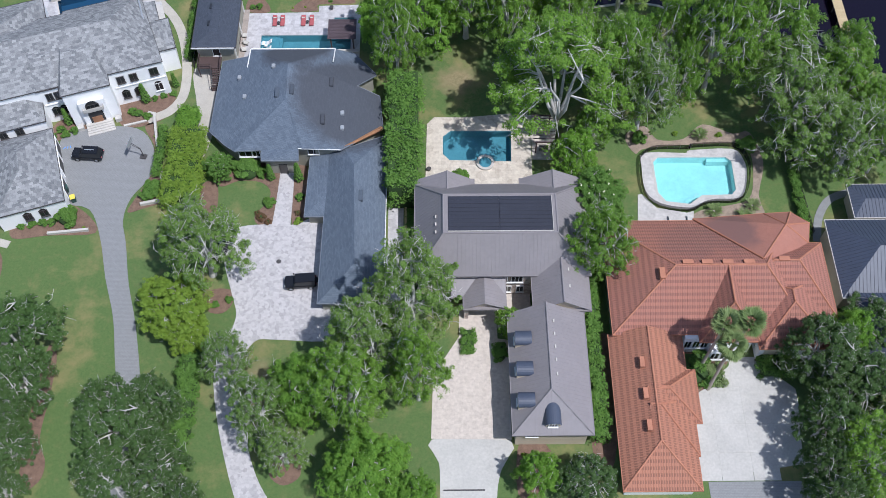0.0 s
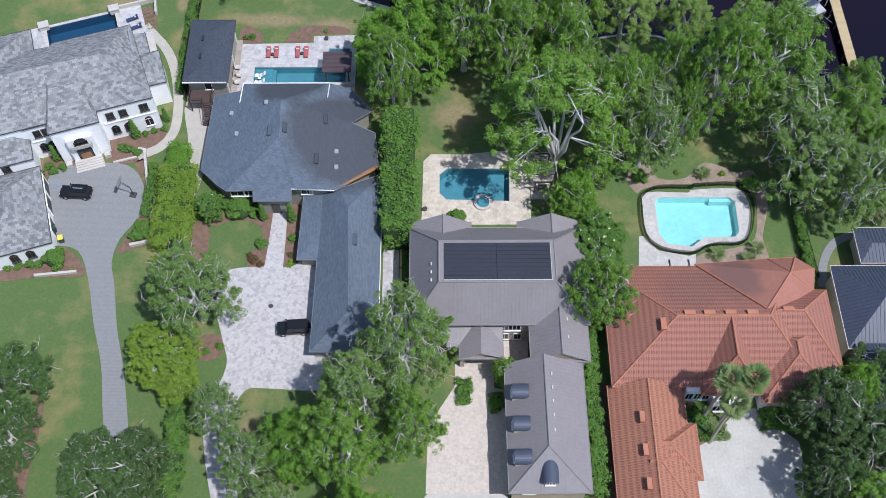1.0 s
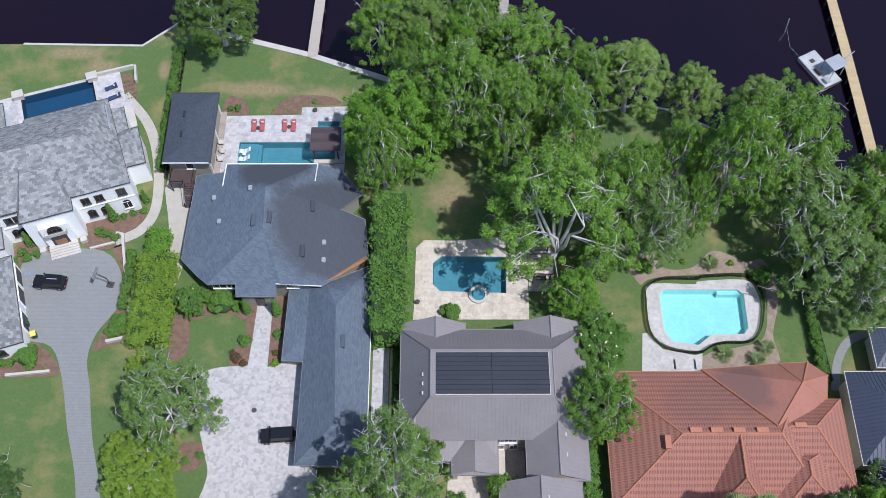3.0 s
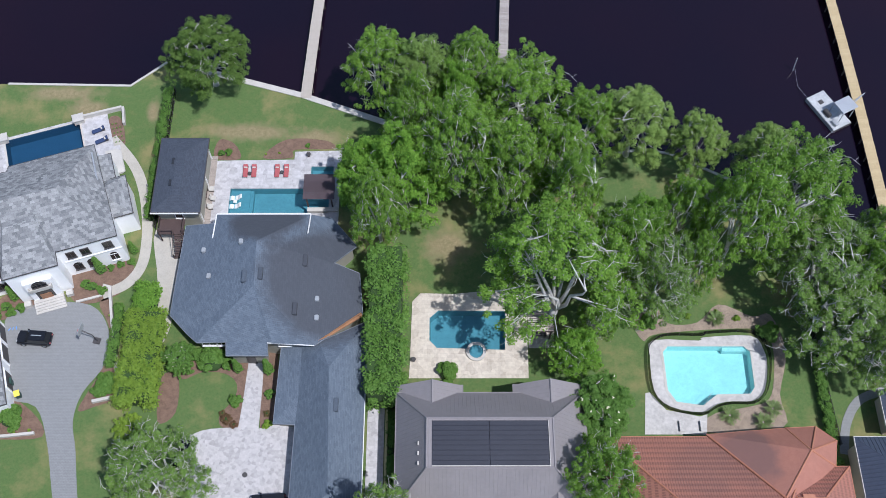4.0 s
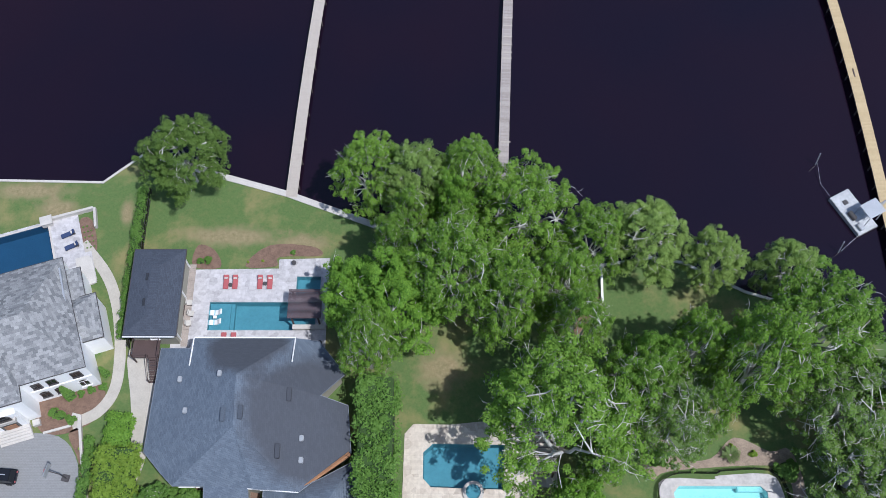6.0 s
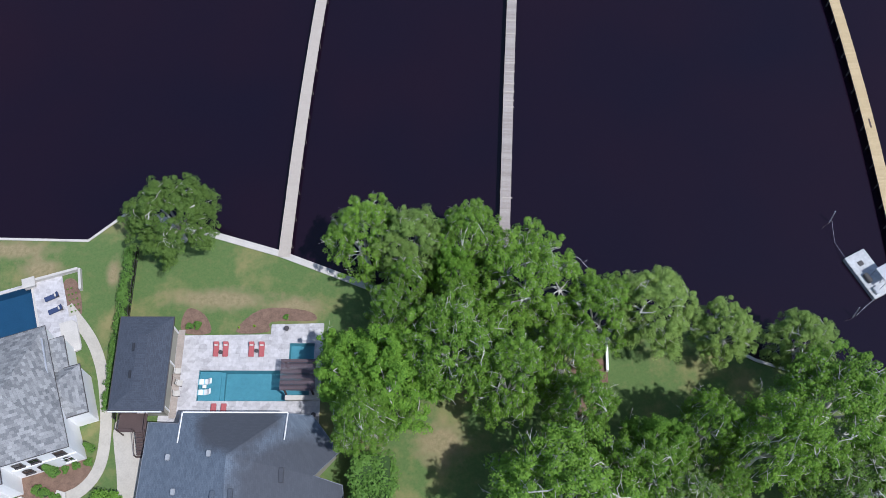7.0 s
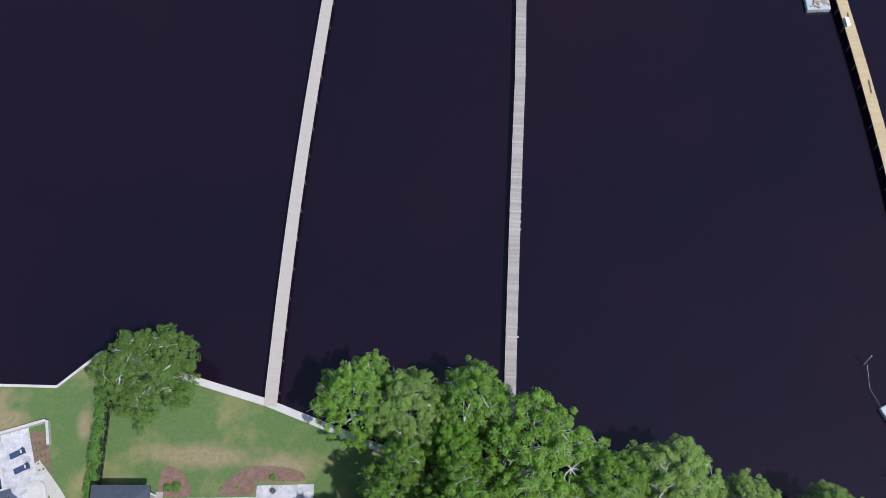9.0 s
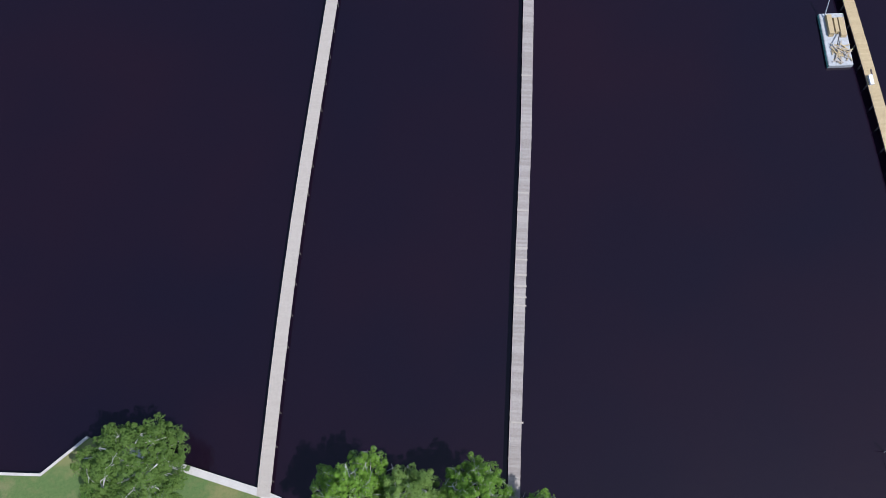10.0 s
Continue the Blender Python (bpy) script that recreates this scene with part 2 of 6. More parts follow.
M["solar"] = plain("black_solar_mat", (0.032, 0.034, 0.046), 0.45, var=0.2, grain=3.0)
M["wood_pale"] = plank_material("pale_deck_boards", (0.4, 0.355, 0.305), (0.425, 0.38, 0.33))
M["wood_grey"] = plank_material("weathered_deck_boards", (0.25, 0.22, 0.2), (0.38, 0.34, 0.31))
M["wood_new"] = plank_material("new_deck_boards", (0.41, 0.315, 0.175), (0.49, 0.385, 0.225))
M["wood_dark"] = plain("dark_stained_wood", (0.075, 0.048, 0.044), 0.7, var=0.3)
M["pile"] = plain("weathered_piling", (0.09, 0.075, 0.065), 0.9, var=0.3)
M["bark"] = plain("pale_bark", (0.56, 0.54, 0.51), 0.9, var=0.35, grain=5.0, big=1.0, bump=0.5)
M["palm_bark"] = plain("palm_bark", (0.38, 0.33, 0.28), 0.9, var=0.35)
M["oak_leaf"] = leaf_material("oak_leaf", (0.08, 0.175, 0.022), (0.222, 0.385, 0.056), moss=0.05)
M["grey_leaf"] = leaf_material("grey_green_leaf", (0.085, 0.16, 0.03), (0.205, 0.33, 0.075), moss=0.1)
M["olive_leaf"] = leaf_material("olive_leaf", (0.06, 0.112, 0.02), (0.15, 0.232, 0.05))
# oak leaves with shade put into their colour
M["shaded_leaf"] = leaf_material("shaded_leaf", (0.038, 0.08, 0.022), (0.086, 0.15, 0.046), moss=0.06)
M["bright_leaf"] = leaf_material("bright_leaf", (0.08, 0.19, 0.024), (0.2, 0.37, 0.05))
M["lime_leaf"] = leaf_material("lime_leaf", (0.11, 0.2, 0.02), (0.26, 0.375, 0.05))
M["cypress_leaf"] = leaf_material("cypress_leaf", (0.15, 0.24, 0.055), (0.29, 0.41, 0.11))
M["hedge_leaf"] = leaf_material("hedge_leaf", (0.06, 0.145, 0.024), (0.15, 0.28, 0.055))
M["palm_leaf"] = leaf_material("palm_leaf", (0.12, 0.18, 0.06), (0.26, 0.33, 0.14))
M["red_leaf"] = leaf_material("red_leaf", (0.10, 0.03, 0.03), (0.16, 0.1, 0.05))
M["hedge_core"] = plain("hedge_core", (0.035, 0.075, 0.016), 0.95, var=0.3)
M["pool_blue"] = plain("teal_pool_plaster", (0.23, 0.375, 0.4), 0.7, var=0.15, grain=2.0)
M["pool_white"] = plain("white_pool_plaster", (0.53, 0.69, 0.68), 0.7, var=0.12, grain=2.0)
M["pool_dark"] = plain("dark_blue_pool_plaster", (0.075, 0.135, 0.2), 0.7, var=0.15)
M["water_teal"] = pool_water("teal_water", (0.53, 0.77, 0.84))
M["water_aqua"] = pool_water("aqua_water", (0.68, 0.93, 0.95))
M["water_navy"] = pool_water("navy_water", (0.42, 0.66, 0.8))
M["car_black"] = plain("black_car_paint", (0.012, 0.013, 0.016), 0.2, var=0.1, bump=0)
M["tyre"] = plain("tyre_rubber", (0.02, 0.02, 0.02), 0.9, var=0.1)
M["steel"] = plain("galvanised_steel", (0.5, 0.52, 0.54), 0.45, metal=0.5, var=0.2)
M["barge_white"] = plain("scuffed_white_steel", (0.43, 0.445, 0.455), 0.6, var=0.35, grain=2.5)
M["red_cushion"] = plain("coral_cushion", (0.38, 0.095, 0.1), 0.85, var=0.12)
M["navy_cushion"] = plain("navy_cushion", (0.03, 0.05, 0.12), 0.85, var=0.12)
M["yellow"] = plain("yellow_plastic", (0.75, 0.62, 0.1), 0.5, var=0.08)
M["green_plastic"] = plain("dark_green_plastic", (0.03, 0.07, 0.06), 0.5, var=0.08)

# ---- helpers for building ----


def mesh_of(bm, name):
    me = bpy.data.meshes.new(name)
    bm.to_mesh(me)
    bm.free()
    return me


def part(name, bm, material, parent=None, label=""):
    ob = new(name, mesh_of(bm, name) if isinstance(bm, bmesh.types.BMesh) else bm)
    if not ob.data.materials:
        ob.data.materials.append(M[material] if isinstance(material, str) else material)
    if parent is not None:
        ob.parent = parent
    if label:
        ob["label"] = label
    return ob


def thing(name, label, category, group="", kind="", at=None):
    ob = new(name)
    if at is not None:
        ob.matrix_basis = at
    return tagged(ob, label, category, group, kind)


def box(bm, x0, x1, y0, y1, z0, z1, m=None):
    vs = [bm.verts.new((x, y, z)) for z in (z0, z1) for x, y in ((x0, y0), (x1, y0), (x1, y1), (x0, y1))]
    if m is not None:
        for v in vs:
            v.co = m @ v.co
    for f in ((3, 2, 1, 0), (4, 5, 6, 7), (0, 1, 5, 4), (1, 2, 6, 5), (2, 3, 7, 6), (3, 0, 4, 7)):
        bm.faces.new([vs[i] for i in f])
    return bm


def boxes(*rows, m=None):
    bm = bmesh.new()
    for r in rows:
        box(bm, *r, m=m)
    return bm


def soft_box(x0, x1, y0, y1, z0, z1, r=0.05, seg=2):
    bm = boxes((x0, x1, y0, y1, z0, z1))
    bmesh.ops.bevel(bm, geom=bm.edges[:] + bm.verts[:], offset=r, segments=seg, affect="EDGES")
    return bm


def tube(bm, pts, radii, sides=6, cap=True):
    """A tapered tube through points."""
    rings = []
    for i, (p, r) in enumerate(zip(pts, radii)):
        p = Vector(p)
        d = (Vector(pts[min(i + 1, len(pts) - 1)]) - Vector(pts[max(i - 1, 0)])).normalized()
        a = d.orthogonal().normalized()
        b = d.cross(a)
        rings.append([bm.verts.new(p + a * (r * math.cos(2 * math.pi * k / sides)) + b * (r * math.sin(2 * math.pi * k / sides))) for k in range(sides)])
    for q, s in zip(rings, rings[1:]):
        for k in range(sides):
            bm.faces.new((q[k], q[(k + 1) % sides], s[(k + 1) % sides], s[k]))
    if cap:
        bm.faces.new(rings[-1])
        bm.faces.new(rings[0][::-1])
    return bm


def smooth_loop(pts, n=6):
    """A closed rounded outline through corner points."""
    out = []
    k = len(pts)
    for i in range(k):
        p0, p1, p2, p3 = (Vector(pts[(i + j - 1) % k]) for j in range(4))
        for s in range(n):
            t = s / n
            out.append(tuple(0.5 * ((2 * p1) + (p2 - p0) * t + (2 * p0 - 5 * p1 + 4 * p2 - p3) * t * t + (3 * p1 - p0 - 3 * p2 + p3) * t ** 3)))
    return out


def ribbon(line, width, n=6):
    """The outline of a path of one width along a line, smoothed."""
    pts = [Vector(p) for p in line]
    fine = []
    for i in range(len(pts) - 1):
        p0, p1, p2, p3 = pts[max(i - 1, 0)], pts[i], pts[i + 1], pts[min(i + 2, len(pts) - 1)]
        for s in range(n):
            t = s / n
            fine.append(0.5 * ((2 * p1) + (p2 - p0) * t + (2 * p0 - 5 * p1 + 4 * p2 - p3) * t * t + (3 * p1 - p0 - 3 * p2 + p3) * t ** 3))
    fine.append(pts[-1])
    left, right = [], []
    for i, p in enumerate(fine):
        d = (fine[min(i + 1, len(fine) - 1)] - fine[max(i - 1, 0)]).normalized()
        w = width[0] + (width[1] - width[0]) * i / (len(fine) - 1) if isinstance(width, tuple) else width
        nrm = Vector((-d.y, d.x)) * (w / 2)
        left.append(tuple(p + nrm))
        right.append(tuple(p - nrm))
    return left + right[::-1]


def sheet(outer, holes=(), z0=0.0, z1=0.1):
    """A slab with an outline and holes, from z0 up to z1."""
    bm = bmesh.new()
    edges, loops = [], []
    for loop in (outer, *holes):
        vs = [bm.verts.new((p[0], p[1], z1)) for p in loop]
        loops.append(vs)
        edges += [bm.edges.new((a, b)) for a, b in zip(vs, vs[1:] + vs[:1])]
    res = bmesh.ops.triangle_fill(bm, use_beauty=True, use_dissolve=False, edges=edges, normal=(0, 0, 1))
    for vs in loops:
        low = [bm.verts.new((v.co.x, v.co.y, z0)) for v in vs]
        for i in range(len(vs)):
            j = (i + 1) % len(vs)
            bm.faces.new((vs[i], vs[j], low[j], low[i]))
    bmesh.ops.recalc_face_normals(bm, faces=bm.faces[:])
    return bm


def rect(x0, x1, y0, y1):
    return [(x0, y0), (x1, y0), (x1, y1), (x0, y1)]


def turned(pts, m):
    return [tuple((m @ Vector((p[0], p[1], 0)))[:2]) for p in pts]


def structure(name, bm, material, label, category="ground"):
    return tagged(part(name, bm, material), label, category, kind="structure")

# ---- ground, river, pools, paving ----
SHORE = [(-420, 131), (-64.8, 130.6), (-45.8, 130.2), (-40.6, 134.8), (-38.6, 134.4), (-30.9, 131.9), (-19, 128.3), (-8.6, 124.2), (-4.5, 122.6),
         (2, 121.0), (13, 120.0), (20, 117.2), (25.5, 117.2), (32.3, 118.4), (36.4, 117.6), (44.5, 113.2), (53.5, 110.3), (58.9, 107.8), (66, 104), (90, 98), (420, 72)]
WH = pose(-58.9, 94.2, 0, 0, 0, 18)  # the white house's own axes

POOL_A = [(0.7, 87.7), (1.7, 86.6), (10.9, 86.3), (11.1, 92.0), (1.9, 92.1), (0.7, 91.0)]
POOL_B = [(32.2, 80.6), (33.2, 79.0), (36.6, 78.5), (38.6, 80.0), (43.0, 80.1), (43.7, 81.0), (43.8, 86.0), (43.0, 86.8), (32.8, 86.8), (32.1, 86.0)]
POOL_C = rect(-28.5, -14.0, 107.5, 111.6)
SPA_C = rect(-16.9, -13.6, 112.2, 115.4)
POOL_W = turned(rect(3.9, 15.0, 19.6, 25.8), WH)
POOLS = [POOL_A, POOL_B, POOL_C, SPA_C, POOL_W]

land = [(-420, -300), (420, -300)] + SHORE[::-1]
ground = structure("ground", sheet(land, POOLS, -3.0, 0.0), "lawn", "mown green lawn with dry brown patches", "lawn")
river_line = [(x, y - 0.4) for x, y in SHORE]
structure("water", sheet(river_line + [(420, 900), (-420, 900)], (), -4.0, -1.1), "river", "near-black calm river water", "river")

# bulkhead along the river
def wall_line(line, width, z0, z1):
    return sheet(ribbon(line, width, 1), (), z0, z1)


structure("bulkhead", wall_line(SHORE[1:4], 0.35, -2.5, 0.12), "stone", "pale concrete bulkhead cap along the river", "sea wall")
structure("bulkhead", wall_line(SHORE[4:10], 0.95, -2.5, 0.14), "stone", "wide pale concrete bulkhead walk along the river", "sea wall")
structure("bulkhead", wall_line(SHORE[11:18], 0.4, -2.5, 0.12), "stone", "weathered pale bulkhead cap along the river", "sea wall")


def inset_loop(loop, d):
    c = sum((Vector(p) for p in loop), Vector((0, 0))) / len(loop)
    return [tuple(Vector(p) + (c - Vector(p)).normalized() * d) for p in loop]


def pool(outline, plaster, water, label, depth=1.3, level=-0.08, coping=None):
    p = thing("pool", label, "swimming pool")
    bm = bmesh.new()
    top = [bm.verts.new((x, y, 0.06)) for x, y in outline]
    low = [bm.verts.new((x, y, -depth)) for x, y in inset_loop(outline, 0.15)]
    for i in range(len(top)):
        j = (i + 1) % len(top)
        bm.faces.new((top[j], top[i], low[i], low[j]))
    bm.faces.new(low)
    bmesh.ops.recalc_face_normals(bm, faces=bm.faces[:])
    bmesh.ops.reverse_faces(bm, faces=bm.faces[:])
    part("basin", bm, plaster, p)
    bm = bmesh.new()
    bm.faces.new([bm.verts.new((x, y, level)) for x, y in inset_loop(outline, 0.01)])
    part("water_surface", bm, water, p)
    if coping:
        part("coping", sheet(inset_loop(outline, -0.35), [outline], 0.0, 0.13), coping, p)
    return p


pa = pool(POOL_A, "pool_blue", "water_teal", "clear teal pool set in a travertine deck", 1.5, coping="travertine")
pb = pool(POOL_B, "pool_white", "water_aqua", "bright aqua pool with white plaster", 1.3, coping="stone")
pc = pool(POOL_C, "pool_blue", "water_teal", "long rectangular teal pool in a pale stone deck", 1.4, coping="silver_travertine")
sc = pool(SPA_C, "pool_blue", "water_teal", "small square spa beside the long pool", 0.9, coping="silver_travertine")
pw = pool(POOL_W, "pool_dark", "water_navy", "dark blue pool behind the white house", 1.6, coping="stone")

# steps and ledges inside the pools
part("steps", boxes((40.2, 43.4, 86.2, 86.75, -1.25, -0.3)), "pool_white", pb)
part("tanning_ledge", boxes((-28.4, -25.6, 107.6, 111.5, -1.3, -0.28)), "pool_blue", pc)
part("tanning_steps", boxes((-25.6, -25.1, 107.6, 111.5, -1.3, -0.5)), "pool_blue", pc)

# round raised spa at the edge of the first pool
spa = thing("hot_tub", "round raised hot tub with pale stone rim", "hot tub", at=pose(7.0, 86.0, 0))


def ring(r0, r1, z0, z1, n=28):
    bm = bmesh.new()
    q = [[bm.verts.new((r * math.cos(a), r * math.sin(a), z)) for a in (2 * math.pi * k / n for k in range(n))] for r, z in ((r1, z0), (r1, z1), (r0, z1), (r0, z0))]
    for i in range(4):
        for k in range(n):
            bm.faces.new((q[i][k], q[i][(k + 1) % n], q[(i + 1) % 4][(k + 1) % n], q[(i + 1) % 4][k]))
    return bm


def disc(r, z, n=28):
    bm = bmesh.new()
    bm.faces.new([bm.verts.new((r * math.cos(2 * math.pi * k / n), r * math.sin(2 * math.pi * k / n), z)) for k in range(n)])
    return bm


part("rim", ring(0.95, 1.35, -0.8, 0.42), "stone", spa)
part("basin", disc(0.96, 0.14), "pool_blue", spa)
part("water_surface", disc(0.95, 0.34), "water_teal", spa)

DECK_A = [(-1.9, 84), (-2.0, 82.3), (13.9, 82.3), (14.1, 95.0), (11, 95.3), (4, 94.6), (-0.6, 94.7), (-1.7, 93.4)]
structure("pavement", sheet(DECK_A, [inset_loop(POOL_A, -0.3)], -0.05, 0.1), "travertine", "cream travertine pool deck", "pool deck")
DECK_B = smooth_loop([(30.6, 87.9), (37.0, 88.0), (37.8, 88.5), (44.5, 88.6), (46.0, 86.6), (46.2, 84), (45.3, 80.4), (43.6, 78.9), (40.5, 78.7), (38.4, 78.2), (36.2, 77.2), (31.9, 78.1), (30.0, 80.4), (29.9, 85.5)], 3)
structure("pavement", sheet(inset_loop(DECK_B, 0.4), [inset_loop(POOL_B, -0.3)], -0.05, 0.1), "worn_deck", "worn whitish concrete pool deck", "pool deck")
structure("pavement", sheet([(29.2, 80.2), (28.6, 74.6), (36.6, 74.6), (37.0, 77.3), (36.0, 77.0), (31.7, 77.9), (29.8, 80.3)], (), -0.05, 0.08), "worn_deck", "worn pale patio beside the terracotta roof", "patio")
DECK_C = [(-33.2, 104.5), (-12.5, 104.5), (-12.5, 118.2), (-19.5, 118.0), (-19.5, 116.6), (-33.1, 116.4)]
structure("pavement", sheet(DECK_C, [inset_loop(POOL_C, -0.3), inset_loop(SPA_C, -0.3)], -0.05, 0.1), "silver_travertine", "pale silver travertine pool deck", "pool deck")
DECK_W = turned([(-8, 15), (20.2, 15), (20.2, 19.8), (19.3, 19.8), (19.3, 26.6), (14.8, 26.6), (14.8, 26.3), (-8, 26.3)], WH)
structure("pavement", sheet(DECK_W, [inset_loop(POOL_W, -0.3)], -0.05, 0.1), "silver_travertine", "pale stone deck round the dark pool", "pool deck")

# driveways
COURT = smooth_loop([(-57.2, 91.0), (-52.0, 93.2), (-46.0, 93.0), (-43.0, 89.5), (-42.6, 84.5), (-45.0, 80.3), (-45.6, 76.5), (-44.6, 72.6), (-43.2, 66), (-41.4, 60), (-39.6, 52), (-38.4, 44), (-37.5, 20), (-40.2, 20), (-41.5, 44), (-43.4, 55), (-44.6, 61), (-46.6, 67), (-48.4, 73.5), (-50.8, 78.4), (-55.6, 80.5)], 4)
structure("road", sheet(COURT, (), -0.05, 0.05), "grey_pavers", "grey paved forecourt and driveway of the white house", "driveway")
COURT_2 = smooth_loop([(-28.6, 75.2), (-24.0, 75.6), (-21.4, 75.4), (-16.2, 76.3), (-15.2, 66), (-13.5, 58), (-16, 57), (-22, 57.3), (-25, 57.0), (-26.6, 53), (-25.8, 48), (-24.4, 42), (-22.6, 37.5), (-19.6, 33), (-17, 28), (-20.5, 27), (-24.8, 34), (-28, 43), (-29.8, 51), (-29.4, 55), (-27.8, 60.5), (-28.6, 64), (-30.3, 69.5), (-30.6, 73.5)], 4)
structure("road", sheet(COURT_2, (), -0.05, 0.06), "white_pavers", "mottled pale paver court and winding drive", "driveway")
structure("pavement", sheet(ribbon([(-22.4, 85.6), (-22.5, 80), (-22.7, 75.2)], (2.0, 2.7)), (), -0.05, 0.09), "white_pavers", "straight paver walk to the front door", "walkway")
COURT_3 = [(2.7, 62.5), (2.6, 57.5), (-0.9, 52), (-1.2, 43.2), (9.1, 43.0), (9.2, 57), (7.8, 57.2), (7.7, 62.5)]
structure("road", sheet(COURT_3, (), -0.05, 0.06), "sand_pavers", "sand-coloured paver court before the garage wing", "driveway")
structure("road", sheet(smooth_loop([(-1.1, 43.1), (9.0, 42.9), (7.6, 39), (6.9, 35), (6.6, 25), (-0.2, 25), (-0.1, 36), (-0.2, 40)], 3), (), -0.05, 0.05), "concrete", "smooth pale concrete driveway apron", "driveway")
structure("road", sheet(rect(7.85, 12.5, 58.7, 64.0), (), -0.05, 0.07), "sand_pavers", "sand paver entry court below the brick wall", "patio")
structure("drain", boxes((0.3, 5.5, 36.4, 36.6, 0.05, 0.065)), "dark_trim", "dark slotted channel drain across the driveway", "drain")


# a driveway of big concrete slabs
DRIVE = thing("road", "pale concrete slab driveway with leaf shade", "driveway", kind="structure")
slab_cuts = [(31.9, 35.2, 37.4, 41.0), (31.9, 35.2, 41.0, 44.8), (32.4, 35.2, 44.8, 48.8), (35.24, 39.2, 37.4, 41.0), (35.24, 39.2, 41.04, 44.8), (35.24, 39.2, 44.84, 49.4),
             (39.24, 42.6, 37.4, 41.0), (39.24, 42.6, 41.04, 44.8), (39.24, 42.6, 44.84, 50.0), (42.64, 45.9, 39.4, 44.8), (42.64, 46.6, 44.84, 49.6), (38.4, 41.9, 50.0, 54.2)]
for x0, x1, y0, y1 in slab_cuts:
    part("slab", soft_box(x0, x1, y0, y1, -0.05, 0.06, 0.012, 1), "concrete", DRIVE)
part("slab_bed", sheet([(32.0, 37.45), (45.8, 39.5), (46.5, 49.5), (42.0, 53.4), (38.5, 53.0), (32.5, 48.6)], (), -0.06, 0.04), "concrete", DRIVE)
part("slab", sheet([(35.24, 49.44), (39.2, 49.44), (42.6, 50.04), (46.6, 49.64), (42.0, 53.6), (38.36, 53.0)], (), -0.05, 0.05), "concrete", DRIVE)
structure("road", sheet([(33.4, 37.3), (45.8, 37.3), (48, 10), (34, 10)], (), -0.05, 0.04), "grey_pavers", "greyer asphalt drive below the slabs", "driveway")

# paths
structure("pavement", sheet(ribbon([(-47.2, 120.5), (-43.4, 116.0), (-41.4, 112.0), (-40.2, 107.5), (-39.6, 103.0), (-39.8, 99.0), (-41.5, 96.2), (-44.6, 94.6)], 1.5), (), -0.05, 0.07), "walkway", "curving cream garden path", "walkway")
structure("pavement", sheet(smooth_loop([(-38.6, 104.6), (-34.2, 104.6), (-34.0, 96), (-35.0, 88), (-36.8, 88), (-37.2, 96.5)], 4), (), -0.05, 0.06), "walkway", "pale crushed stone yard beside the shingled house", "path")
structure("pavement", sheet(rect(-7.3, -5.1, 62, 80), (), -0.05, 0.05), "silver_travertine", "narrow flagstone side yard", "path")
structure("pavement", sheet(ribbon([(53.9, 72), (54.9, 76.0), (57.2, 79.2), (61, 80.6)], 1.15), (), -0.05, 0.06), "grey_pavers", "curving grey garden path", "walkway")
structure("pavement", sheet(ribbon([(-68, 74.8), (-64.5, 73.5), (-61.2, 72.5)], 1.2), (), -0.05, 0.06), "walkway", "short cream garden path", "walkway")

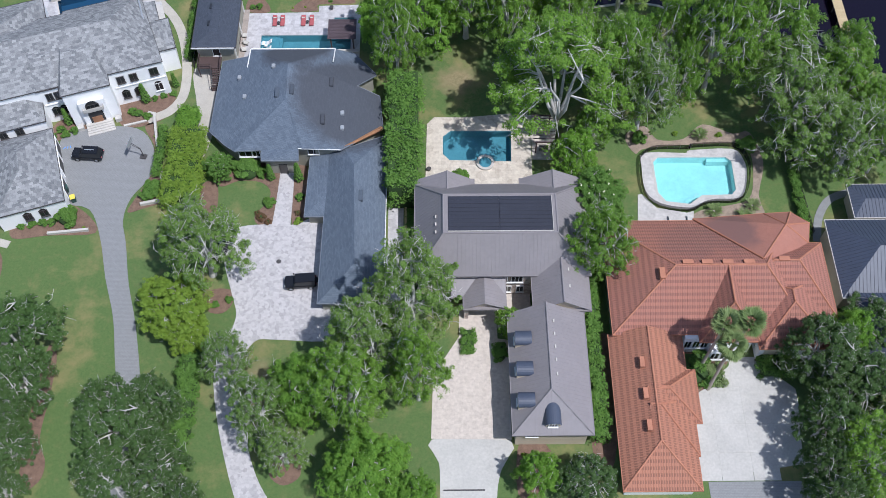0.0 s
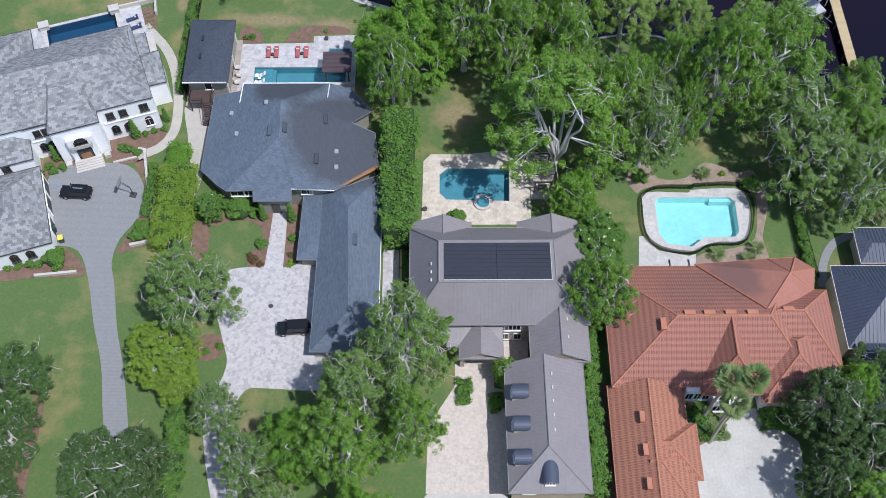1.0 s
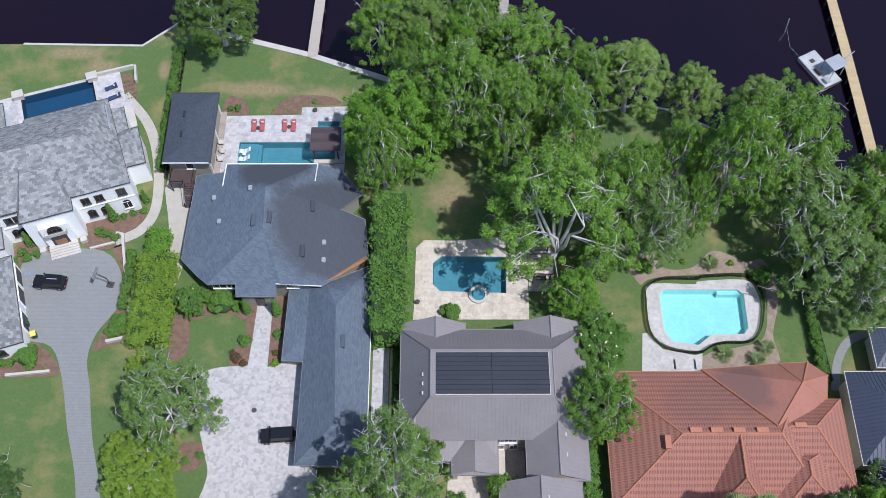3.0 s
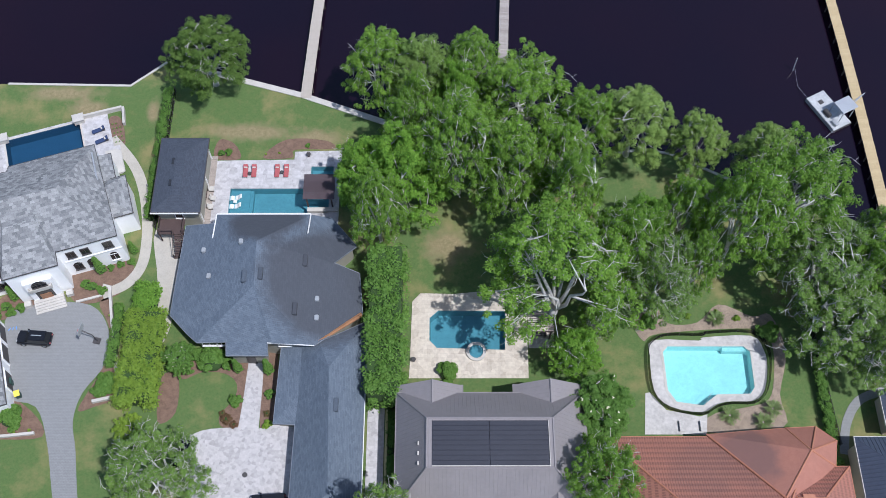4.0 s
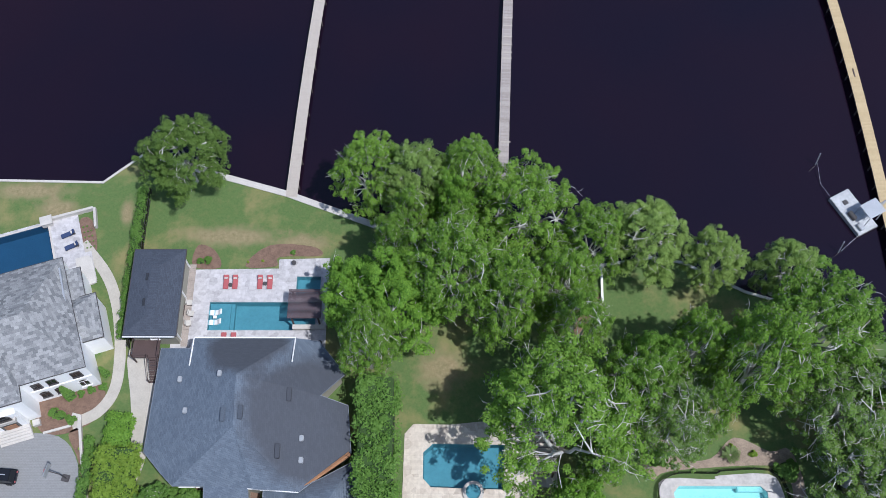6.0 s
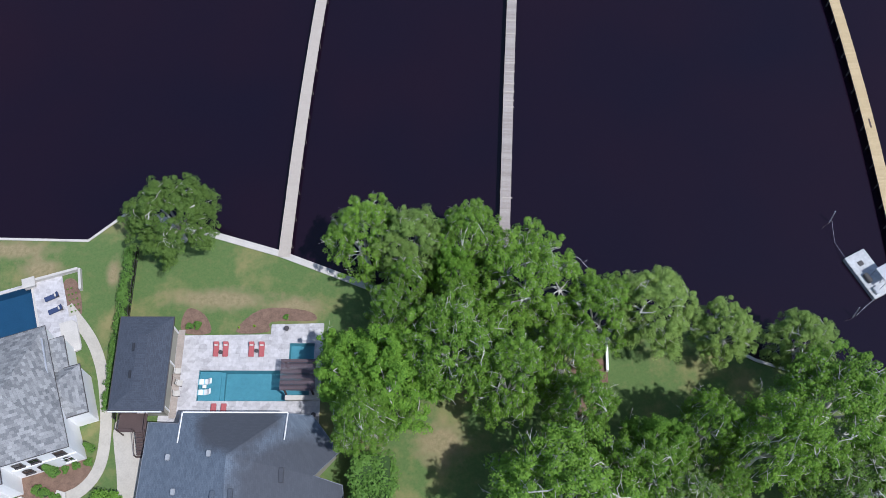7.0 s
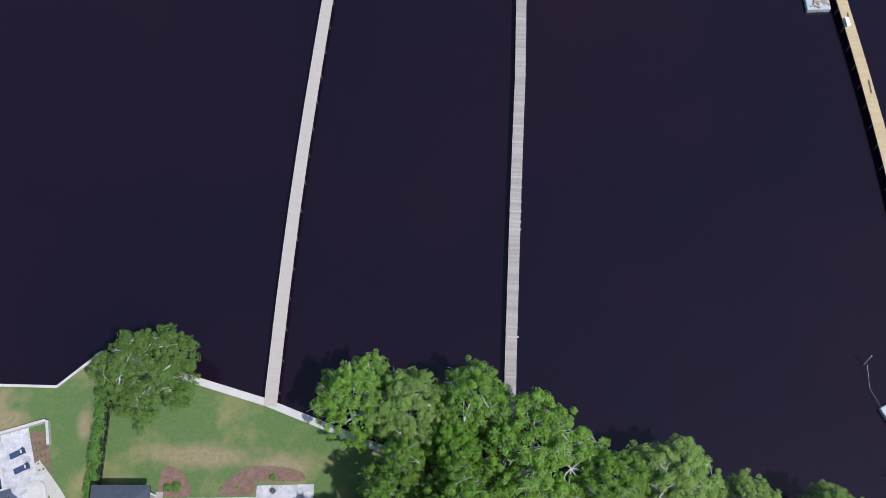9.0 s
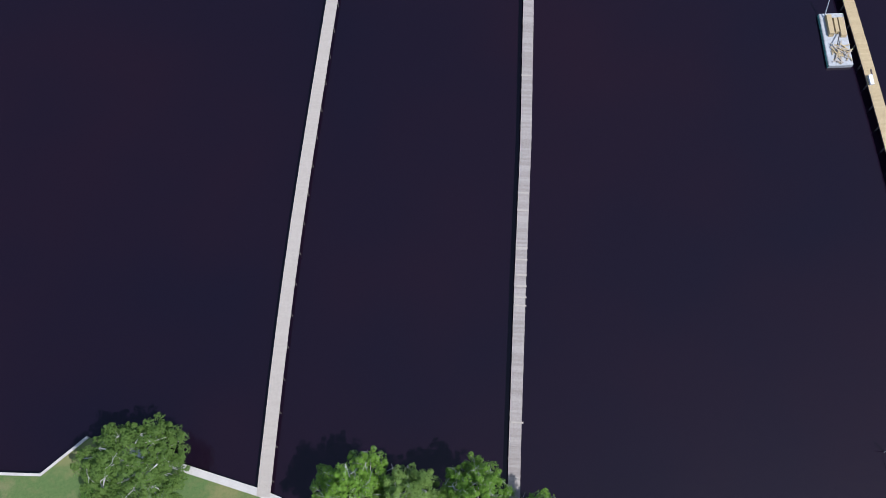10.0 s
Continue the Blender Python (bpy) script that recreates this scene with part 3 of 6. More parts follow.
# planting beds
BEDS = [
    (turned([(19.35, 19.9), (21.0, 19.9), (21.1, 24.6), (19.35, 25.0)], WH), "mulch bed with seedlings beside the stone deck"),
    ([(-52.8, 38), (-50.3, 38.0), (-49.9, 40.6), (-51.2, 43.6), (-51.0, 50), (-51.2, 55.4), (-52.8, 55.4)], "dark mulch border along the lawn"),
    ([(-58.6, 90.6), (-53.6, 93.0), (-54.2, 95.4), (-58.4, 94.2)], "mulch bed under the white facade"),
    ([(-48.4, 93.6), (-44.4, 93.6), (-41.0, 96.2), (-42.0, 100.6), (-49.2, 97.6)], "mulch bed with shrubs under the white facade"),
    ([(-44.8, 93.2), (-43.2, 94.0), (-42.5, 90.5), (-41.3, 85), (-40.4, 80.0), (-43.2, 78.4), (-45.2, 78.0), (-43.6, 82.0), (-42.7, 85.2), (-42.9, 89.6)], "curving mulch bed beside the forecourt"),
    ([(-55.6, 79.8), (-51.2, 77.8), (-49.2, 74.4), (-56, 74.0), (-61, 73.6), (-61, 77)], "mulch bed in front of the white garage"),
    ([(-66, 73), (-62, 71), (-61.4, 66), (-62.6, 61.8), (-66, 61.6)], "round mulch bed in the lawn"),
    ([(-31.5, 86.3), (-23.6, 86.3), (-23.5, 76), (-26.0, 75.6), (-26.6, 77.2), (-24.9, 79.5), (-24.8, 81.6), (-26.5, 83.0), (-29.5, 83.2), (-32.0, 82.2), (-33.0, 84)], "mulch bed along the shingled house"),
    ([(-34.8, 82.6), (-32.6, 82.4), (-32.4, 77.6), (-34.6, 76.4)], "dark bare mulch under the magnolia"),
    ([(-21.2, 85.6), (-19.6, 85.6), (-19.3, 75.8), (-21.2, 75.6)], "mulch bed beside the entry walk"),
    ([(-31.8, 64.8), (-29, 65), (-28.4, 63.2), (-29.6, 61.4), (-31.8, 61.8)], "round mulch bed at an oak"),
    ([(-21, 41), (-18.3, 41.4), (-17.6, 38.6), (-19.6, 37.3), (-21.5, 38.6)], "round mulch bed at an oak"),
    ([(35.8, 75.0), (46.5, 75.4), (46.9, 80), (48.6, 86), (47.4, 91.4), (44.8, 91.2), (40.5, 93.0), (37.2, 90.3), (33.2, 90.2), (31.6, 92.8), (28.4, 91), (29.6, 87.6), (32, 88.7), (45.0, 89.4), (46.9, 87.4), (46.6, 83), (45.4, 79.4), (42.5, 78.3), (38, 77.4)], "pale mulch beds round the aqua pool"),
    ([(-31.4, 117.0), (-27.6, 116.8), (-28.6, 119.4), (-31, 120.2)], "small mulch bed by the stone deck"),
    ([(-24.2, 117.0), (-19.9, 117.0), (-19.5, 118.4), (-13.8, 118.6), (-15, 120.0), (-21, 120.2)], "mulch bed behind the stone deck"),
    ([(10.2, 43), (9.6, 36), (12, 36), (14, 41.5)], "mulch bed by the garage wing"),
    ([(24, 56), (20, 56), (19.4, 40), (22, 40)], "narrow dark side bed"),
    ([(33.8, 49.2), (38.0, 53.0), (38.2, 55.6), (31.8, 56), (31.6, 51.2)], "planted courtyard bed under palms"),
    ([(20.5, 106), (24.2, 107), (24.6, 113), (20.6, 114)], "reddish mulch bed under the oaks"),
]
for outline, lab in BEDS:
    structure("planting_bed", sheet(smooth_loop(outline, 4), (), -0.05, 0.045), "pale_mulch" if "pale" in lab else "mulch", lab, "flower bed")


# ---- docks ----
def dock(name_label, a, b, width, boards, height, post_gap, bend):
    """A plank pier on piles from a to b, swerving sideways by bend (distances along it and offsets)."""
    a, b = Vector((*a, 0)), Vector((*b, 0))
    d = (b - a).normalized()
    m = Matrix.Translation(a) @ Matrix.Rotation(math.atan2(d.y, d.x) - math.pi / 2, 4, "Z")
    length = (b - a).length
    t = thing("dock", name_label, "pier", at=m)
    rnd = random.Random(int(abs(a.x) * 10))

    def off(y):
        return float(np.interp(y, [p[0] for p in bend], [p[1] for p in bend]))

    bm = bmesh.new()
    y = 0.0
    while y < length:
        w = 0.28
        o = off(y)
        box(bm, o - width / 2 + rnd.uniform(-0.015, 0.015), o + width / 2 + rnd.uniform(-0.015, 0.015), y, y + w - 0.007, height - 0.05, height + rnd.uniform(-0.006, 0.006))
        y += w
    part("planking", bm, boards, t)["kind"] = "stuff"
    run = [length * k / 24 for k in range(25)]
    for sx in (-1, 1):
        part("stringer", tube(bmesh.new(), [(off(y) + sx * (width / 2 - 0.12), y, height - 0.19) for y in run], [0.13] * 25, 4), "pile", t)
    y = 2.0
    pm = None
    while y < length:
        for sx in (-1, 1):
            if pm is None:
                o = part("post", tube(bmesh.new(), [(0, 0, -3.5), (0, 0, height - 0.06)], [0.13, 0.12], 8), "pile", t, "weathered timber post")
                pm = o.data
            else:
                o = part("post", pm, "pile", t, "weathered timber post")
            o.location = (off(y) + sx * (width / 2 - 0.04), y, 0)
        y += post_gap
    return t


dock("long pale plank dock reaching into the river", (-18.5, 127.8), (-11.0, 226), 1.66, "wood_pale", 0.2, 4.2, [(0, 0), (7, -0.2), (14, -0.38), (21, -0.5), (28, -0.56), (36, -0.55), (44, -0.46), (52, -0.32), (60, -0.16), (70, 0.04), (98, 0.4)])
dk2 = dock("weathered grey plank dock with pale replaced boards", (11.45, 119.5), (16.3, 232), 1.5, "wood_grey", 0.22, 5.6, [(0, 0), (14, -0.12), (36, 0.0), (56, 0.25), (78, 0.1), (113, 0)])
dk3 = dock("new tan timber dock with lattice edge", (66.5, 99), (58.85, 226), 1.6, "wood_new", 0.3, 3.2, [(0, 0), (10, 0.5), (20, 1.0), (30, 1.45), (40, 1.8), (48, 2.0), (56, 2.05), (63, 1.98), (70, 1.8), (78, 1.45), (88, 0.85), (98, 0.1), (110, -0.95), (127, -2.5)])
for x, y, l in ((0.9, 49.5, 1.5), (0.65, 74.0, 2.2), (-0.1, 86.5, 1.0)):
    part("loose_plank", boxes((x + 1.1, x + 1.3, y, y + l, 0.3, 0.36)), "wood_dark", dk3, "dark loose plank")
for y in (17.4, 32.4, 33.5, 35.0, 36.5, 38.6, 40.2, 45.5, 48.0, 65.6):
    part("pale_board", boxes((-0.76 + 0.1, 0.76 + 0.1, y, y + 0.22, 0.2, 0.235)), "wood_pale", dk2, "pale replaced board")

# ---- houses ----
def roof_faces(outer, inner, ze, zt):
    ox0, ox1, oy0, oy1 = outer
    ix0, ix1, iy0, iy1 = inner
    o = [Vector(p) for p in ((ox0, oy0, ze), (ox1, oy0, ze), (ox1, oy1, ze), (ox0, oy1, ze))]
    i = [Vector(p) for p in ((ix0, iy0, zt), (ix1, iy0, zt), (ix1, iy1, zt), (ix0, iy1, zt))]
    faces = []
    for k in range(4):
        j = (k + 1) % 4
        f = [o[k], o[j], i[j], i[k]]
        if (i[j] - i[k]).length < 0.01:
            f = f[:3]
        faces.append(f)
    if ix1 - ix0 > 0.05 and iy1 - iy0 > 0.05:
        faces.append(list(i))
    return faces, o, i


def normal_of(f):
    return (f[1] - f[0]).cross(f[-1] - f[0]).normalized()


def add_rib(bm, f, spacing, width, height, uvl=None):
    """Raised strips up a roof slope, cut to its outline."""
    n = normal_of(f)
    u = (f[1] - f[0]).normalized()
    v = n.cross(u)
    pts = [((p - f[0]).dot(u), (p - f[0]).dot(v)) for p in f]
    lo, hi = min(p[0] for p in pts), max(p[0] for p in pts)
    x = lo + spacing * 0.5
    while x < hi:
        ys = []
        for (ax, ay), (bx, by) in zip(pts, pts[1:] + pts[:1]):
            if (ax - x) * (bx - x) < 0:
                ys.append(ay + (by - ay) * (x - ax) / (bx - ax))
        if len(ys) == 2 and abs(ys[0] - ys[1]) > 0.3:
            y0, y1 = min(ys), max(ys)
            prof = ((-width / 2, 0.0), (-width / 3, height), (width / 3, height), (width / 2, 0.0))
            q = [[bm.verts.new(f[0] + u * (x + a) + v * y + n * h) for a, h in prof] for y in (y0, y1)]
            for k in range(3):
                fc = bm.faces.new((q[0][k], q[0][k + 1], q[1][k + 1], q[1][k]))
                if uvl:
                    for lp, yy in zip(fc.loops, (y0, y0, y1, y1)):
                        lp[uvl].uv = (x, yy)
        x += spacing


def roof(parent, rows, material, wall, rib=None, rib_mat=None, cap=None, trim="white_trim", wall_inset=0.55, walls=True, fascia=0.22):
    """Roof volumes, each with walls below, under one house."""
    for outer, inner, ze, zt in rows:
        faces, o, i = roof_faces(outer, inner, ze, zt)
        bm = bmesh.new()
        uvl = bm.loops.layers.uv.new("UVMap")
        gables = []
        ribs = bmesh.new()
        ruv = ribs.loops.layers.uv.new("UVMap")
        for f in faces:
            n = normal_of(f)
            if abs(n.z) < 0.05:
                inn = n * -0.35
                gable = bmesh.new()
                gable.faces.new([gable.verts.new(p + inn) for p in f])
                gables.append(gable)
                continue
            u = (f[1] - f[0]).normalized()
            v = n.cross(u)
            fc = bm.faces.new([bm.verts.new(p) for p in f])
            for lp, p in zip(fc.loops, f):
                lp[uvl].uv = (p.dot(u), p.dot(v))
            if rib:
                add_rib(ribs, f, *rib, uvl=ruv)
        under = bm.faces.new([bm.verts.new(p - Vector((0, 0, 0.05))) for p in o[::-1]])
        part("roof", bm, material, parent)
        if rib:
            part("roof_rib", ribs, rib_mat or material, parent)["kind"] = "stuff"
        else:
            ribs.free()
        for gable in gables:
            part("gable", gable, wall, parent)
        x0, x1, y0, y1 = outer
        t = 0.09
        for side in ((x0 - t, x1 + t, y0 - t, y0), (x0 - t, x1 + t, y1, y1 + t), (x0 - t, x0, y0, y1), (x1, x1 + t, y0, y1)):
            part("fascia", boxes((*side, ze - fascia, ze + 0.03)), trim, parent)
        if cap:
            r = 0.13
            done = []
            for a, b in list(zip(o, i)) + list(zip(i, i[1:] + i[:1])):
                flat = abs(a.z - b.z) < 0.01
                if (a - b).length < 0.1 or (not flat and (abs(a.x - b.x) < 0.1 or abs(a.y - b.y) < 0.1)):
                    continue
                if any((a + b - q).length < 0.2 for q in done):
                    continue
                done.append(a + b)
                part("ridge_cap", tube(bmesh.new(), [a, b], [r, r], 6), cap, parent)
        if walls:
            w = wall_inset
            part("wall", boxes((x0 + w, x1 - w, y0 + w, y1 - w, -0.1, ze - 0.06)), wall, parent)


def roof_planes(parent, corners, faces, outline, material, wall, trim, inset=0.5, fascia=0.22):
    """A roof of named corners and sloping planes, with fascia boards and walls below its outline."""
    P = {k: Vector(v) for k, v in corners.items()}
    bm = bmesh.new()
    uvl = bm.loops.layers.uv.new("UVMap")
    for names in faces:
        f = [P[k] for k in names.split()]
        n = Vector((0, 0, 0))
        for a, b in zip(f[1:], f[2:]):
            n += (a - f[0]).cross(b - f[0])
        if n.z < 0:
            f, n = f[::-1], -n
        n.normalize()
        u = Vector((-n.y, n.x, 0)).normalized()
        v = n.cross(u)
        fc = bm.faces.new([bm.verts.new(p) for p in f])
        for lp, p in zip(fc.loops, f):
            lp[uvl].uv = (p.dot(u), p.dot(v))
    bmesh.ops.triangulate(bm, faces=[f for f in bm.faces if len(f.verts) > 3])
    part("roof", bm, material, parent)
    loop = [P[k] for k in outline.split()]
    area = sum(a.x * b.y - b.x * a.y for a, b in zip(loop, loop[1:] + loop[:1]))
    if area < 0:
        loop = loop[::-1]
    N = len(loop)
    outs = []
    for k in range(N):
        e1, e2 = loop[k] - loop[k - 1], loop[(k + 1) % N] - loop[k]
        n1, n2 = Vector((e1.y, -e1.x, 0)).normalized(), Vector((e2.y, -e2.x, 0)).normalized()
        m = n1 + n2
        outs.append(m / max(0.4, m.dot(n1)) if m.length > 0.1 else n1)
    wb = bmesh.new()
    for k in range(N):
        j = (k + 1) % N
        a, b, oa, ob = loop[k], loop[j], outs[k] * 0.06, outs[j] * 0.06
        up, dn = Vector((0, 0, 0.03)), Vector((0, 0, -fascia))
        fb = bmesh.new()
        q = [fb.verts.new(p) for p in (a + dn, b + dn, b + ob + dn, a + oa + dn, a + up, b + up, b + ob + up, a + oa + up)]
        for i in ((0, 1, 2, 3), (4, 7, 6, 5), (3, 2, 6, 7), (1, 0, 4, 5), (0, 3, 7, 4), (2, 1, 5, 6)):
            fb.faces.new([q[x] for x in i])
        part("fascia", fb, trim, parent)
        ia, ib = a - outs[k] * inset, b - outs[j] * inset
        wb.faces.new([wb.verts.new(p) for p in ((ia.x, ia.y, -0.1), (ib.x, ib.y, -0.1), (ib.x, ib.y, b.z - 0.08), (ia.x, ia.y, a.z - 0.08))])
    part("wall", wb, wall, parent)
    return P


def window(parent, x, y, z, w, h, ang=0, frame_mat="white_trim", arch=False, mull=1, name="window"):
    """A window centred at x, y, z, facing -y before it is turned by ang."""
    o = new(name)
    o.parent = parent
    o.matrix_basis = pose(x, y, z, 0, 0, ang)
    t = 0.09
    fr = boxes((-w / 2 - t, -w / 2, -0.09, 0.02, -h / 2 - t, h / 2 + t), (w / 2, w / 2 + t, -0.09, 0.02, -h / 2 - t, h / 2 + t), (-w / 2, w / 2, -0.09, 0.02, -h / 2 - t, -h / 2), (-w / 2, w / 2, -0.09, 0.02, h / 2, h / 2 + t))
    for k in range(mull):
        cx = -w / 2 + w * (k + 1) / (mull + 1)
        box(fr, cx - 0.03, cx + 0.03, -0.07, 0.0, -h / 2, h / 2)
    part("frame", fr, frame_mat, o)
    bm = boxes((-w / 2, w / 2, -0.04, 0.0, -h / 2, h / 2))
    if arch:
        n = 10
        vs = [bm.verts.new((w / 2 * math.cos(math.pi * k / n), -0.05, h / 2 + t * 0 + w / 2 * math.sin(math.pi * k / n))) for k in range(n + 1)]
        bm.faces.new(vs[::-1])
    part("pane", bm, "glass", o)
    part("sill", boxes((-w / 2 - 0.15, w / 2 + 0.15, -0.2, 0.02, -h / 2 - t - 0.08, -h / 2 - t)), frame_mat, o)
    return o


# white house with slate roof
wh = thing("house", "white stucco two-storey house with mottled grey slate roof", "house", at=WH)
roof_planes(wh, {"r0": (-14, 9.0, 10.2), "r1": (12.4, 8.2, 10.0), "sw": (-22, 0.2, 7.4), "se": (18.5, 0.0, 7.4), "ne": (17.5, 17.1, 5.3), "n2": (5.4, 17.1, 5.3), "n3": (5.2, 15.8, 6.0), "n4": (2.6, 15.9, 6.0), "n5": (-22, 16.4, 5.7)},
            ["r0 sw se r1", "r1 se ne", "r1 ne n2 n3", "r0 r1 n3 n4 n5", "r0 n5 sw"], "sw se ne n2 n3 n4 n5", "slate", "stucco", "dark_trim", inset=0.14, fascia=0.12)
roof(wh, [((17.2, 20.8, 4.4, 10.8), (17.4, 18.4, 6.6, 9.0), 5.0, 6.3),
          ((17.3, 19.4, 10.4, 15.2), (17.4, 17.6, 10.5, 15.0), 4.8, 5.4),
          ((-0.2, 3.2, 0.0, 9.0), (-0.1, 3.2, 5.0, 5.6), 7.38, 9.2),
          ((3.1, 10.3, -2.0, 7.0), (4.6, 8.8, 4.6, 5.4), 7.4, 9.3),
          ((-22, 2.6, 9, 21.0), (-22, -3.0, 14.0, 14.0), 5.3, 8.6),
          ((-22, -0.1, -3.4, 5), (-22, -3.0, 1.6, 1.6), 4.7, 6.8),
          ((-9.4, 0.4, -17.6, -4.2), (-4.4, -4.4, -12.4, -9.2), 3.7, 6.3)], "slate", "stucco", cap=None, trim="dark_trim", fascia=0.12, wall_inset=0.14)
part("valley_gutter", boxes((17.1, 17.32, 7.4, 15.0, 5.3, 6.55)), "steel", wh, "pale metal valley gutter")
part("portal", boxes((4.9, 8.7, -2.5, -1.8, -0.1, 5.4)), "stucco", wh)
part("balcony", boxes((5.3, 8.3, -3.0, -2.5, 3.6, 3.8), (5.3, 8.3, -3.05, -2.97, 3.8, 4.4), (5.25, 5.35, -3.0, -2.5, 3.8, 4.4), (8.25, 8.35, -3.0, -2.5, 3.8, 4.4)), "stone", wh)
dr = new("door")
dr.parent = wh
dr.matrix_basis = pose(6.8, -2.52, 1.5)
part("opening", boxes((-1.1, 1.1, -0.03, 0.05, -1.4, 1.2)), "glass", dr)
bm = bmesh.new()
bm.faces.new([bm.verts.new((1.1 * math.cos(math.pi * k / 12), -0.035, 1.2 + 1.1 * math.sin(math.pi * k / 12))) for k in range(13)][::-1])
part("arch", bm, "glass", dr)
part("leaf", boxes((-0.75, 0.75, -0.1, -0.03, -1.4, 0.5)), plain("warm_oak_door", (0.3, 0.15, 0.08), 0.6), dr, "warm oak double door")
for k in range(5):
    part("step", boxes((4.8 - 0.02 * k, 8.8 + 0.02 * k, -3.0 - 0.34 * k, -2.5 - 0.34 * k, -0.1, 0.75 - 0.15 * k)), "stone", wh)
for x in (3.9, 9.6):
    part("plinth", boxes((x - 0.45, x + 0.45, -3.0, -2.2, -0.1, 0.7)), "stone", wh)
for x in (1.85, 3.05):
    window(wh, x - 0.6, 0.12, 5.6, 0.85, 1.3, frame_mat="dark_trim")
    window(wh, x - 0.6, 0.12, 2.2, 1.0, 1.3, arch=True, frame_mat="dark_trim")
window(wh, 6.8, -2.53, 4.4, 1.8, 0.6, arch=True, frame_mat="dark_trim", mull=2)
for x in (11.8, 13.7):
    window(wh, x, 0.12, 5.5, 1.0, 1.3, frame_mat="dark_trim")
    window(wh, x, 0.12, 2.1, 1.0, 1.3, arch=True, frame_mat="dark_trim")
window(wh, 16.8, 0.12, 5.6, 1.1, 1.4, frame_mat="dark_trim")
window(wh, 16.8, 0.12, 2.1, 1.1, 1.5, arch=True)
for x in (-9.0, -6.6, -4.2):
    window(wh, x, -3.28, 3.6, 1.0, 1.2, frame_mat="dark_trim")
for x in (-5.2, -3.0):
    window(wh, x, -17.48, 1.9, 1.0, 1.3, arch=True, frame_mat="dark_trim")
for y in (-6.2, -9.3, -13.4):
    g = new("garage_door")
    g.parent = wh
    g.matrix_basis = pose(0.27, y, 1.35, 0, 0, 90)
    part("panel", boxes((-1.25, 1.25, -0.06, 0.0, -1.35, 1.05)), "dark_trim", g)
    part("surround", boxes((-1.45, -1.25, -0.12, 0.0, -1.35, 1.25), (1.25, 1.45, -0.12, 0.0, -1.35, 1.25), (-1.25, 1.25, -0.12, 0.0, 1.05, 1.25)), "stucco", g)
part("belt_course", boxes((10.6, 18.3, 0.02, 0.15, 3.9, 4.1)), "stucco", wh)
part("belt_course", boxes((0.1, 3.2, 0.0, 0.15, 3.9, 4.1)), "stucco", wh)
M["vent_grey"] = plain("grey_galvanised_vent", (0.3, 0.32, 0.34), 0.5, var=0.2)
M["blue_fascia"] = plain("grey_blue_fascia", (0.2, 0.22, 0.25), 0.6)
# blue shingle house
hb = thing("house", "low house with blue-grey shingle roof, dark stained patch, painted north shade", "house")
roof_planes(hb, {"p1": (-22.3, 98.8, 8.0), "p2": (-22.1, 92.2, 8.0), "n1": (-28.9, 104.8, 4.3), "n2": (-15.85, 104.8, 4.3), "nwb": (-29.3, 103.4, 4.3), "nw": (-33.6, 104.1, 2.4),
                 "w": (-34.1, 90.4, 2.5), "w2": (-31.5, 87.6, 2.9), "w3": (-29.8, 86.0, 3.6), "s0": (-25.85, 85.9, 4.0), "s1": (-25.65, 84.0, 4.0), "s2": (-20.25, 84.0, 4.0), "s3": (-20.3, 85.4, 4.9), "s4": (-19.6, 85.3, 5.1),
                 "val": (-14.1, 84.9, 5.3), "e3": (-8.15, 90.0, 3.7), "e2": (-8.8, 96.1, 3.5), "g": (-12.2, 97.0, 4.9), "ne": (-9.35, 100.2, 3.6), "e1": (-12.95, 104.8, 3.3)},
            ["p1 n1 nwb nw w p2", "p2 w w2", "p2 w2 w3", "p2 w3 s0", "p2 s0 s1 s2 s3", "p2 s3 s4 val", "p1 p2 val e3 e2 g n2", "n2 g ne e1", "p1 n2 n1"],
            "nw w w2 w3 s0 s1 s2 s3 s4 val e3 e2 g ne e1 n2 n1 nwb", "blue_shingle", "sage", "blue_fascia")
roof_planes(hb, {"r0": (-11.95, 81.6, 6.2), "r1": (-11.3, 65.6, 6.2), "j0": (-15.9, 86.0, 3.5), "k": (-16.0, 79.0, 3.25), "k2": (-16.25, 75.1, 2.85), "w0": (-18.8, 86.0, 2.5), "w1": (-19.1, 75.35, 2.5),
                 "sw": (-16.45, 61.3, 2.8), "se": (-7.6, 61.2, 2.8), "ne": (-7.6, 89.3, 2.8), "m": (-13.6, 85.6, 4.6)},
            ["w0 w1 k j0", "w1 k2 k", "j0 k k2 sw r1 r0 m", "sw se r1", "r1 se ne r0", "r0 ne m"],
            "w0 w1 k2 sw se ne m j0", "blue_shingle", "sage", "blue_fascia")
part("roof_edge", boxes((-28.9, -15.85, 104.82, 104.98, 4.1, 4.42)), "white_trim", hb, "white metal roof edge")
part("roof_edge", tube(bmesh.new(), [(-28.95, 104.8, 4.42), (-29.1, 101.0, 4.62)], [0.09, 0.09], 5), "white_trim", hb, "white metal roof edge")
part("roof_edge", tube(bmesh.new(), [(-15.85, 104.8, 4.42), (-15.9, 101.2, 5.6)], [0.09, 0.09], 5), "white_trim", hb, "white metal roof edge")
part("roof_edge", tube(bmesh.new(), [(-20.3, 85.35, 5.0), (-14.1, 84.85, 5.3)], [0.07, 0.07], 5), "white_trim", hb, "white metal roof edge")
part("gutter", boxes((-7.58, -7.44, 62.0, 86.5, 2.68, 2.83)), "white_trim", hb, "white rain gutter")
